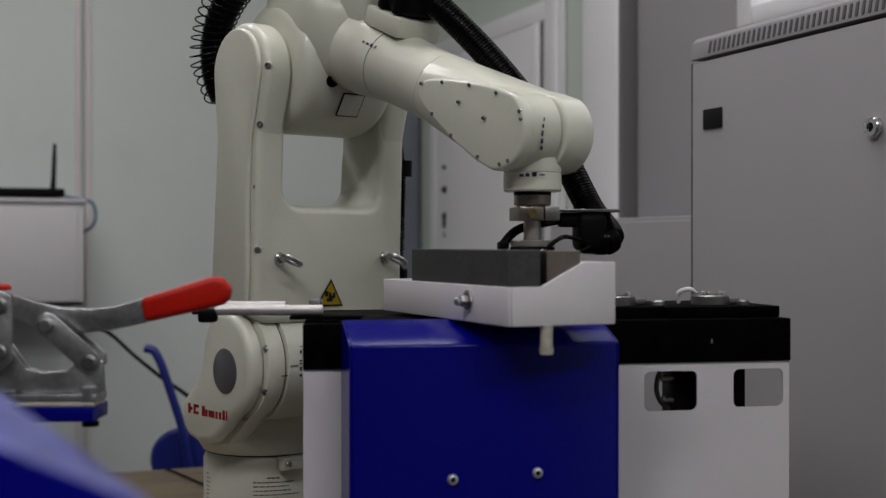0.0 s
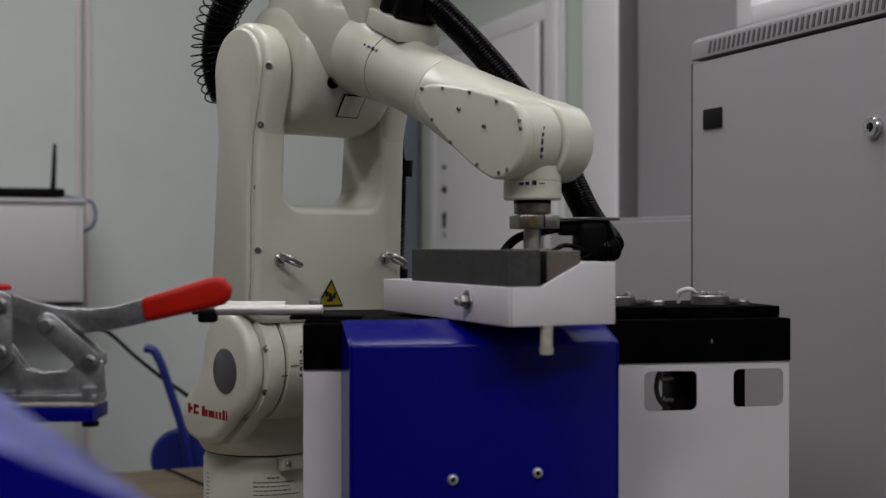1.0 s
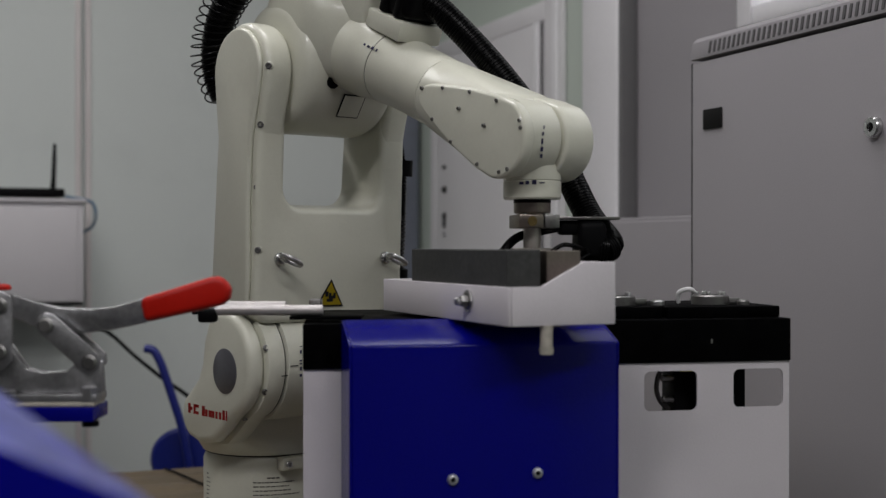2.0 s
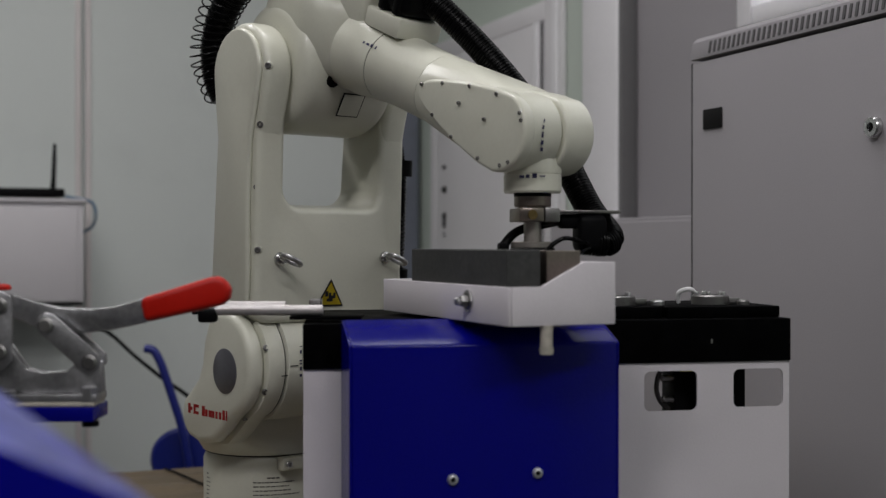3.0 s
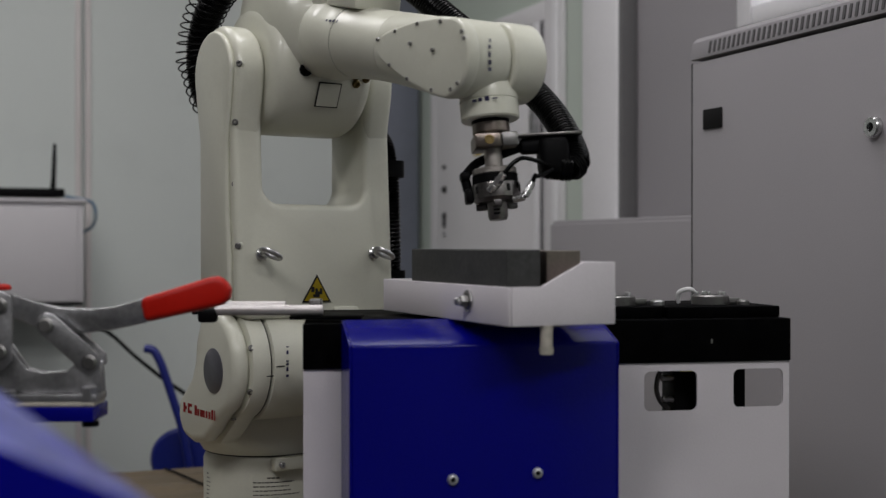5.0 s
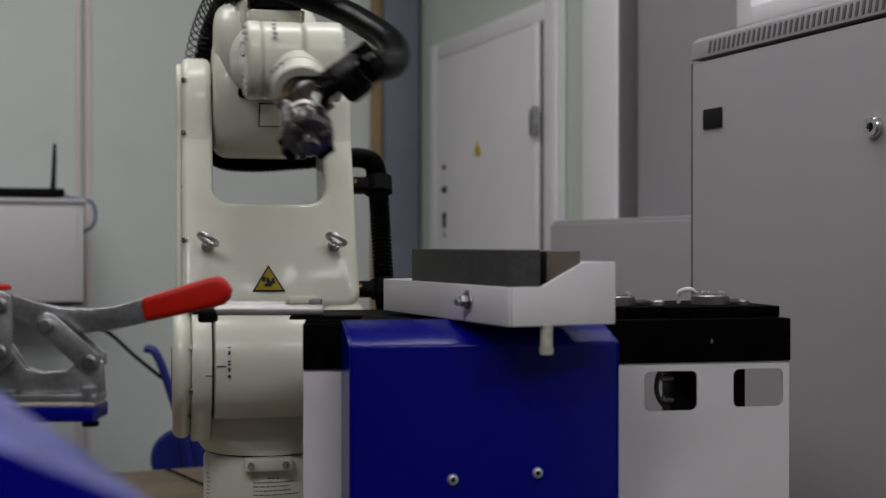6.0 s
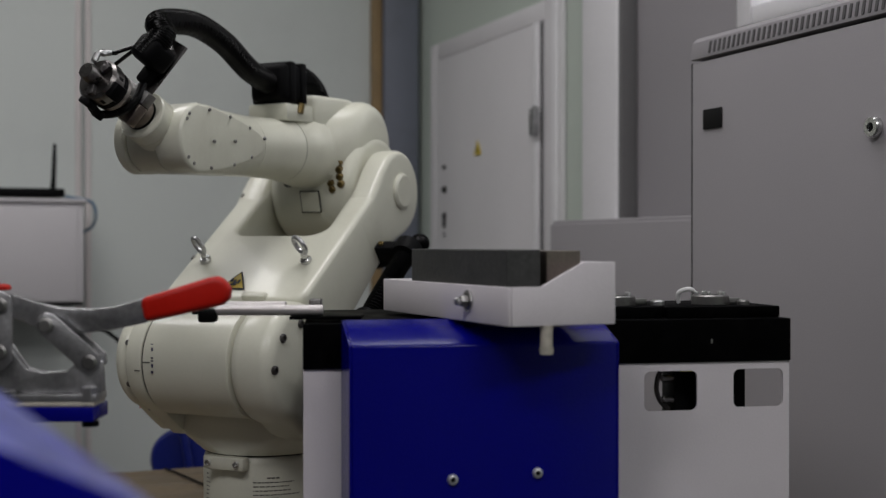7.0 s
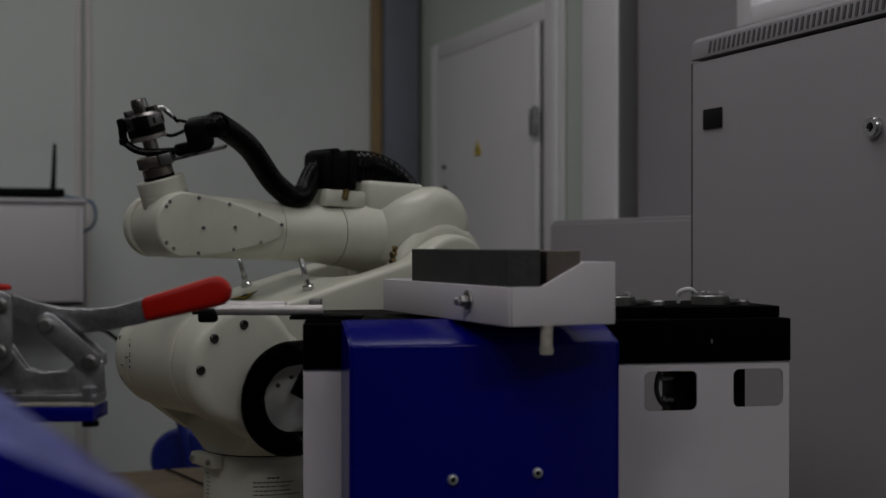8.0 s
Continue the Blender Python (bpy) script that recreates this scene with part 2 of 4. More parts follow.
def shell():
    t = 0.12
    solid("floor", box(-4.6, 0.12, -6.1, 0.12, -0.1, 0), "floor", "grey smooth workshop floor", "floor", "structure", m=ROOM)
    solid("ceiling", box(-4.6, 0.12, -6.1, 0.12, CEIL, CEIL + 0.1), "ceiling", "plain white workshop ceiling", "ceiling", "structure", m=ROOM)
    wall = thing("wall_north", ROOM, "pale grey-green painted panel wall", "wall", kind="structure")
    part("wall_panel", box(-1.031, -0.16, 0, t, 0, CEIL), "wall", wall)
    part("wall_panel", box(-4.5, -1.049, 0, t, 0, CEIL), "wall", wall)
    part("wall_panel", box(-1.049, -1.031, 0.012, t, 0, CEIL), "wall", wall)
    part("wall_panel", box(-0.16, 0.0, 0, t, 0, CEIL), "wall", wall)
    part("trim", joined(box(-1.062, -1.046, -0.008, 0.002, 0, CEIL, 0.002), box(-1.034, -1.018, -0.008, 0.002, 0, CEIL, 0.002)), "trim", wall, "pinkish white joint strip")
    # door wall with a window opening
    east = thing("wall_east", ROOM, "pale green painted wall with a window", "wall", kind="structure")
    part("wall_panel", box(0, t, -1.36, 0.12, 0, CEIL), "wall_green", east)
    part("wall_panel", box(0, t, -1.76, -1.36, 0, CEIL), "cabinet", east, "grey painted wall section")
    part("wall_panel", box(0, t, -3.4, -1.76, 0, 1.585), "wall_green", east)
    part("wall_panel", box(0, t, -3.4, -1.76, 2.5, CEIL), "wall_green", east)
    part("wall_panel", box(0, t, -6.1, -3.4, 0, CEIL), "wall_green", east)
    # unseen rear and side walls close the room; their dark tone limits fill
    solid("wall_south", box(-4.6, 0.12, -6.2, -6.1, 0, CEIL), "unseen_dark_wall", "unseen rear wall, dark grey to cut fill light", "wall", "structure", m=ROOM)
    solid("wall_west", box(-4.6, -4.5, -6.1, 0.12, 0, CEIL), "unseen_dark_wall", "unseen side wall, dark grey to cut fill light", "wall", "structure", m=ROOM)
    solid("column", rounded(box(-0.130, -0.016, -0.05, -0.002, 0, CEIL), 0.006), "column", "scuffed blue-grey painted column in the corner", "column", "structure", m=ROOM)
    solid("batten", box(-0.163, -0.132, -0.03, -0.002, 0, CEIL, 0.002), "ochre", "ochre wooden batten beside the column", "batten", "structure", m=ROOM)
    solid("duct", rounded(box(-0.045, -0.002, -1.357, -1.194, 0, CEIL), 0.008, 3), "white_paint", "white boxed duct standing on the wall", "duct", "structure", m=ROOM)
    # added strip: shade on the near side of the duct, painted in dark grey
    solid("trim", box(-0.040, -0.002, -1.372, -1.3575, 0, CEIL, 0.002), "duct_shade", "dark grey strip standing in for shade beside the duct", "trim", "structure", m=ROOM)
    win = thing("window_1", ROOM, "bright window with white frame", "window", kind="structure")
    part("window_frame", joined(box(-0.012, 0.06, -1.80, -1.755, 1.585, 2.5, 0.004), box(-0.012, 0.06, -3.4, -3.36, 1.585, 2.5, 0.004),
                                box(-0.010, 0.06, -3.36, -1.80, 1.585, 1.62, 0.004), box(-0.010, 0.06, -3.36, -1.80, 2.46, 2.5, 0.004),
                                box(-0.008, 0.06, -2.60, -2.56, 1.62, 2.46, 0.004)), "white_paint", win)
    part("pane", box(0.05, 0.055, -2.56, -1.80, 1.62, 2.46), "sky_pane", win, "bright frosted pane")
    part("pane", box(0.05, 0.055, -3.36, -2.60, 1.62, 2.46), "sky_pane", win, "bright frosted pane")


def electric_door():
    d = thing("door_1", ROOM, "white steel service door with yellow warning sign", "door", kind="structure")
    z0, z1 = 0.25, 1.735
    part("door_frame", joined(box(-0.022, -0.002, -1.04, -0.952, z0 - 0.05, z1 + 0.05, 0.004), box(-0.022, -0.002, -0.225, -0.165, z0 - 0.05, z1 + 0.05, 0.004),
                              box(-0.022, -0.002, -0.952, -0.225, z1, z1 + 0.05, 0.004), box(-0.022, -0.002, -0.952, -0.225, z0 - 0.05, z0, 0.004)), "leaf_paint", d)
    part("frame_lip", box(-0.03, -0.0225, -1.04, -1.01, z0 - 0.05, z1 + 0.05, 0.003), "white_paint", d)
    part("door_leaf", box(-0.028, -0.004, -0.946, -0.235, z0 + 0.01, z1 - 0.003, 0.005, 3), "leaf_paint", d)
    part("door_leaf_edge", box(-0.036, -0.0285, -0.944, -0.918, z0 + 0.01, z1 - 0.003, 0.003), "white_paint", d)
    hinge = part("hinge", joined(box(-0.042, -0.0365, -0.958, -0.908, 1.448, 1.517, 0.002), rod(0.006, (-0.044, -0.946, 1.444), (-0.044, -0.946, 1.521), 12, 0.001)), "zinc", d, "zinc-plated hinge")
    part("hinge_plate", box(-0.0435, -0.0422, -0.936, -0.914, 1.462, 1.503), "dull_steel", hinge)
    for z in (1.456, 1.510):
        part("hinge_screw", moved(cap_screw(0.004, 0.002), facing((-0.0421, -0.924, z), (-1, 0, 0))), "dull_steel", hinge)
    part("door_gap", box(-0.0275, -0.0235, -0.9505, -0.9475, z0 + 0.01, z1 - 0.003), "joint", d)
    tri = [(-0.0, 0.024), (-0.025, -0.016), (0.025, -0.016)]
    part("warning_sign", prism([(y - 0.553, z + 1.441) for y, z in tri], -0.031, -0.0285), "yellow", d, "yellow triangular warning sign")
    part("sign_mark", box(-0.0325, -0.0312, -0.556, -0.550, 1.431, 1.449), "ink", d)
    for z, r in ((1.405, 0.006), (1.338, 0.010), (1.262, 0.008)):
        part("lock", moved(lathe([(r, 0), (r, 0.006), (r * 0.7, 0.008)], 12), facing((-0.0285, -0.305, z), (-1, 0, 0))), "joint", d, "dark lock insert")
    part("lock_tongue", box(-0.036, -0.0285, -0.31, -0.30, 1.225, 1.255, 0.002), "joint", d)
    part("lock", moved(cap_screw(0.006, 0.006), facing((-0.0285, -0.305, 1.205), (-1, 0, 0))), "zinc", d)


def low_cabinet():
    c = thing("low_cabinet", ROOM, "light grey low steel cabinet against the wall", "cabinet")
    part("body", box(-0.19, -0.003, -2.03, -1.336, 0.0, 1.226, 0.004), "cabinet", c)
    part("door", box(-0.198, -0.1905, -2.028, -1.340, 0.04, 1.218, 0.003), "cabinet", c)


def rack_cabinet():
    c = thing("rack_cabinet", ROOM, "grey steel equipment cabinet with slotted roof rim", "cabinet")
    x, y0, y1 = -0.3, -2.85, -2.044
    part("body", box(x + 0.02, -0.003, y0, y1, 0, 1.463, 0.004), "cabinet", c)
    part("door", box(x, x + 0.0195, y0, y1 - 0.004, 0.03, 1.463, 0.003), "cabinet", c)
    part("edge_gap", box(x + 0.001, x + 0.018, y1 - 0.0035, y1 - 0.0012, 0.03, 1.463), "joint", c)
    part("roof", prism([(x - 0.002, 1.468), (x + 0.003, 1.496), (x + 0.012, 1.504), (-0.01, 1.504), (-0.01, 1.468)], y0, y1, 0.002, 2, "XZ"), "cabinet", c)
    k = 0
    while y1 - 0.055 - k * 0.0125 > y0 + 0.05:
        y = y1 - 0.055 - k * 0.0125
        ob = part("vent_slot", moved(box(-0.0012, 0.0012, -0.0024, 0.0024, -0.0095, 0.0095, 0.0), pose(x + 0.0004, y, 1.4825, 0, 10.1, 0)), "vent", c)
        k += 1
    part("name_plate", box(x - 0.003, x - 0.0003, -2.133, -2.083, 1.355, 1.386, 0.001), "joint", c, "small black plate")
    lock = part("lock", moved(lathe([(0.014, 0), (0.014, 0.006), (0.012, 0.009), (0.006, 0.009), (0.006, 0.005)], 24), facing((x - 0.0003, -2.472, 1.325), (-1, 0, 0))), "steel", c, "round steel lock")
    part("key_slot", box(x - 0.0095, x - 0.005, -2.4735, -2.4705, 1.319, 1.331), "joint", lock)


def wall_box():
    c = thing("wall_cabinet", ROOM, "white steel cabinet mounted on the panel wall", "cabinet")
    part("body", box(-2.3, -1.068, -0.298, -0.003, 1.02, 1.285, 0.004), "door_paint", c)
    part("door", box(-2.3, -1.085, -0.306, -0.2985, 1.022, 1.275, 0.003), "door_paint", c)
    part("top", box(-2.31, -1.06, -0.308, -0.003, 1.2855, 1.297, 0.003), "door_paint", c)
    part("bottom_rail", box(-2.3, -1.07, -0.302, -0.003, 1.012, 1.0195, 0.001), "joint", c)
    r = thing("router", ROOM @ pose(-1.308, -0.2, 1.2972), "black network router with an upright antenna", "router")
    part("body", rounded(box(-0.2, 0.195, -0.07, 0.07, 0.004, 0.028), 0.006, 3), "black_plastic", r)
    for dx, dy in ((-0.15, -0.05), (0.15, -0.05), (-0.15, 0.05), (0.15, 0.05)):
        part("foot", rod(0.008, (dx, dy, 0), (dx, dy, 0.004), 10), "black_plastic", r)
    part("antenna_base", joined(box(0.165, 0.181, 0.045, 0.06, 0.028, 0.034, 0.002), rod(0.0075, (0.173, 0.0525, 0.03), (0.174, 0.0525, 0.05), 12)), "black_plastic", r)
    part("antenna", moved(lathe([(0.0065, 0), (0.006, 0.06), (0.0045, 0.108), (0.003, 0.112)], 12), pose(0.174, 0.0525, 0.045, 0, 2, 0)), "black_plastic", r)
    pts = spline([(-1.19, -0.12, 1.304), (-1.15, -0.14, 1.315), (-1.10, -0.18, 1.306), (-1.04, -0.2, 1.293), (-1.026, -0.2, 1.26), (-1.032, -0.17, 1.225), (-1.06, -0.13, 1.205)], 40)
    solid("network_cable", tube(pts, 0.0042, 8), "cable_blue", "thin blue network cable behind the router", "cable", m=ROOM)


def table():
    t = thing("robot_table", ROOM, "worn wooden slatted robot table", "table")
    rng = random.Random(4)
    y = -2.33
    while y < -1.203:
        w = 0.088
        y1 = min(y + w, -1.20)
        part("plank", box(-1.85, -0.35, y + 0.002, y1 - 0.002, TABLE_Z - 0.03, TABLE_Z - rng.random() * 0.0015, 0.002, 1), "wood", t)
        y += w
    part("frame", joined(box(-1.8, -0.4, -2.28, -2.22, TABLE_Z - 0.10, TABLE_Z - 0.031), box(-1.8, -0.4, -1.29, -1.23, TABLE_Z - 0.10, TABLE_Z - 0.031)), "zinc", t)
    for x in (-1.78, -0.42):
        for yy in (-2.25, -1.26):
            part("leg", box(x - 0.03, x + 0.03, yy - 0.03, yy + 0.03, 0, TABLE_Z - 0.1005, 0.003), "zinc", t)


def ceiling_lights():
    for lx, ly, _ in LAMPS:
        lamp = thing("ceiling_light", pose(lx, ly, CEIL - 0.0005, 0, 0, 21), "white rectangular ceiling light panel", "ceiling light", "ceiling lights")
        part("frame", box(-0.58, 0.58, -0.18, 0.18, -0.025, 0, 0.004), "white_paint", lamp)
        part("diffuser", box(-0.55, 0.55, -0.15, 0.15, -0.0285, -0.0255), "glow", lamp)


shell()
electric_door()
low_cabinet()
rack_cabinet()
wall_box()
table()
ceiling_lights()

# ---- the workpiece stand ----
MACH = pose(-0.1415, 1.26, EYE_Z, 0, 0, 11)


def holed_panel(outer, holes, d0, d1, plane="XZ", bevel=0.0):
    """A plate with real openings."""
    bm = bmesh.new()
    put = {"XZ": lambda p, d: (p[0], d, p[1]), "XY": lambda p, d: (p[0], p[1], d), "YZ": lambda p, d: (d, p[0], p[1])}[plane]
    edges = []
    for loop in [outer] + holes:
        vs = [bm.verts.new(put(p, d0)) for p in loop]
        edges += [bm.edges.new((vs[k], vs[(k + 1) % len(vs)])) for k in range(len(vs))]
    bmesh.ops.triangle_fill(bm, use_beauty=True, edges=edges)
    got = bmesh.ops.extrude_face_region(bm, geom=bm.faces[:])
    shift = Vector(put((0, 0), d1 - d0))
    bmesh.ops.translate(bm, vec=shift, verts=[g for g in got["geom"] if isinstance(g, bmesh.types.BMVert)])
    bmesh.ops.dissolve_limit(bm, angle_limit=radians(1), verts=bm.verts, edges=bm.edges)
    return bm


def round_rect(x0, x1, z0, z1, r, n=5):
    return arc(x1 - r, z1 - r, r, 0, 90, n) + arc(x0 + r, z1 - r, r, 90, 180, n) + arc(x0 + r, z0 + r, r, 180, 270, n) + arc(x1 - r, z0 + r, r, 270, 360, n)


def stand():
    s = thing("workpiece_stand", MACH, "white sheet-metal stand with black top plate and blue guard", "machine stand")
    low = -EYE_Z
    holes = [round_rect(0.3634, 0.4237, -0.179, -0.1362, 0.007), round_rect(0.4653, 0.5234, -0.177, -0.1354, 0.007)]
    part("front_panel", holed_panel([(0.0, low), (0.5304, low), (0.5304, -0.1273), (0.0, -0.1273)], holes, 0.0, 0.003), "white_coat", s)
    part("side_panel", prism([(0.0, 0.0032), (0.003, 0.0032), (0.033, 0.26), (0.03, 0.26)], low, -0.1273, 0, 1, "XY"), "white_coat", s)
    part("inner_post", box(0.455, 0.5025, 0.05, 0.10, -0.30, -0.129, 0.002), "black_plastic", s)
    part("inner_box", box(0.4095, 0.447, 0.03, 0.07, -0.30, -0.129, 0.003), "black_plastic", s)
    part("coil", tube(spline([(0.404, 0.032, -0.132), (0.394, 0.034, -0.141), (0.390, 0.034, -0.157), (0.394, 0.034, -0.172), (0.404, 0.032, -0.182)], 20), 0.0028, 8), "dark_steel", s)
    part("pin", rod(0.0036, (0.394, 0.03, -0.147), (0.4093, 0.035, -0.147), 12, 0.001), "steel", s)
    part("pin", rod(0.0036, (0.395, 0.03, -0.170), (0.4093, 0.035, -0.172), 12, 0.001), "steel", s)
    part("yellow_tag", box(0.414, 0.438, 0.022, 0.0295, -0.1395, -0.1290), "yellow", s)
    part("top_plate", prism([(-0.001, -0.003), (0.5312, -0.003), (0.5312, 0.262), (0.031, 0.262)], -0.1270, -0.0805, 0.0015, 2, "XY"), "anodised", s)
    part("carrier_plate", box(0.30, 0.392, 0.02, 0.16, -0.0803, -0.0678, 0.0015), "anodised", s)
    part("carrier_plate", box(0.396, 0.5275, 0.016, 0.16, -0.0803, -0.0680, 0.0015), "anodised", s)
    for cx in (0.353, 0.464):
        ring = part("fixture_ring", moved(lathe([(0.021, 0), (0.021, 0.009), (0.019, 0.0105), (0.011, 0.0105), (0.011, 0.004)], 28), pose(cx, 0.06, -0.0676)), "dull_steel", s, "dull steel ring fixture")
        for k in range(5):
            a = 2 * math.pi * k / 5 + 0.4
            part("bolt", moved(cap_screw(0.0028, 0.004), pose(cx + 0.0155 * math.cos(a), 0.06 + 0.0155 * math.sin(a), -0.0571)), "steel", ring)
        part("jaw", box(cx + 0.012, cx + 0.034, 0.055, 0.068, -0.0676, -0.0606, 0.001), "dull_steel", s)
    part("hose_loop", tube(spline([(0.436, 0.085, -0.0666), (0.434, 0.08, -0.0556), (0.442, 0.075, -0.0511), (0.451, 0.077, -0.0536), (0.455, 0.09, -0.0636)], 18), 0.0026, 8), "white_rubber", s, "white air tube")
    part("fitting", moved(lathe([(0.008, 0), (0.008, 0.004), (0.005, 0.006)], 14), pose(0.397, 0.05, -0.0676)), "steel", s)
    part("fitting", moved(lathe([(0.007, 0), (0.007, 0.004), (0.004, 0.006)], 14), pose(0.497, 0.045, -0.0680)), "dull_steel", s)
    part("chip_mark", box(0.438, 0.440, -0.0036, -0.0031, -0.107, -0.102), "dull_steel", s)
    # blue guard
    g = thing("guard_cover", MACH, "glossy blue powder-coated sheet-metal guard cover", "guard")
    x0, x1 = 0.0405, 0.307
    prof = [(-0.004, -0.0772), (-0.012, -0.0765), (-0.0725, -0.0965), (-0.0744, -0.0985), (-0.0750, -0.1005), (-0.0750, low + 0.3), (-0.0715, low + 0.3), (-0.0715, -0.099), (-0.0118, -0.0795), (-0.004, -0.0795)]
    part("cover_sheet", prism(prof, x0, x1, 0.0013, 3), "blue", g)
    for xx in (x0 - 0.0026, x1):
        part("end_plate", prism([(-0.004, -0.0775), (-0.012, -0.0768), (-0.0735, -0.0968), (-0.0748, -0.0995), (-0.0748, low + 0.3), (-0.004, low + 0.3)], xx, xx + 0.0025, 0.0008, 1), "blue", g)
    for xx, zz in ((0.1391, -0.2296), (0.2247, -0.2260)):
        head = part("screw", moved(lathe([(0.0056, 0), (0.0056, 0.001), (0.0046, 0.0032), (0.0030, 0.0040), (0.0026, 0.0040), (0.0026, 0.0012)], 24), facing((xx, -0.0752, zz), (0, -1, 0))), "screw_steel", g, "button-head screw")
        part("socket", moved(lathe([(0.0025, 0), (0.0025, 0.0022)], 6), facing((xx, -0.0752, zz), (0, -1, 0))), "joint", head)


TRAY = Matrix.Translation((0.0606, 1.150, EYE_Z - 0.0765)) @ Matrix.Rotation(math.atan2(0.404, 0.915), 4, "Z")


def tray():
    # tray space: x along the stepped side, y along the long side
    t = thing("parts_tray", TRAY, "white painted sheet-metal parts tray with raised stepped side", "tray")
    L, W, h = 0.322, 0.112, 0.0366
    part("floor_sheet", box(0.003, W, 0.003, L - 0.003, 0.0, 0.003), "white_coat", t)
    part("long_side", box(0.0, 0.003, 0.0, L, 0.0, h, 0.0012), "white_coat", t)
    part("long_side", box(W, W + 0.003, 0.003, L, 0.0, 0.0595, 0.0012), "white_coat", t)
    part("stepped_side", prism([(0.0032, 0.0), (W + 0.003, 0.0), (W + 0.003, 0.0597), (0.080, 0.0597), (0.034, h), (0.0032, h)], -0.0005, 0.0028, 0.0008, 2, "XZ"), "white_coat", t)
    part("end_side", box(0.0032, W - 0.0002, L - 0.003, L, 0.0, h, 0.0012), "white_coat", t)
    knob = part("bolt_head", moved(lathe([(0.0095, 0), (0.0095, 0.002), (0.0065, 0.0025), (0.0065, 0.007), (0.005, 0.009)], 6), facing((-0.0002, 0.087, 0.0205), (-1, 0, 0))), "dull_steel", t, "steel hex bolt")
    part("washer", moved(lathe([(0.011, 0), (0.011, 0.0018)], 20), facing((-0.0001, 0.087, 0.0205), (-1, 0, 0))), "steel", knob)
    part("thread_end", rod(0.004, (-0.008, 0.087, 0.0205), (-0.015, 0.0855, 0.020), 12, 0.001), "steel", knob)
    part("foot_peg", moved(lathe([(0.0062, 0), (0.0068, 0.004), (0.0058, 0.011), (0.0062, 0.027)], 14), pose(0.042, 0.004, -0.0272)), "stopper", t, "dirty off-white rubber peg")
    b = thing("steel_block", TRAY, "dark ground steel block standing in the tray", "steel block")
    part("block", box(0.004, 0.040, 0.012, 0.245, 0.0032, 0.0715, 0.0008, 1), "block_steel", b)
    b2 = thing("steel_block", TRAY, "grey steel block behind the dark block", "steel block")
    part("block", box(0.056, 0.094, 0.030, 0.245, 0.0032, 0.0705, 0.0008, 1), "warm_steel", b2)


stand()
tray()


def at(u, v, d):
    """Place at distance d in front of the eye, u and v as slopes times 2200 from the picture's middle and horizon."""
    return Vector((u * d / 2200, d, EYE_Z - v * d / 2200))


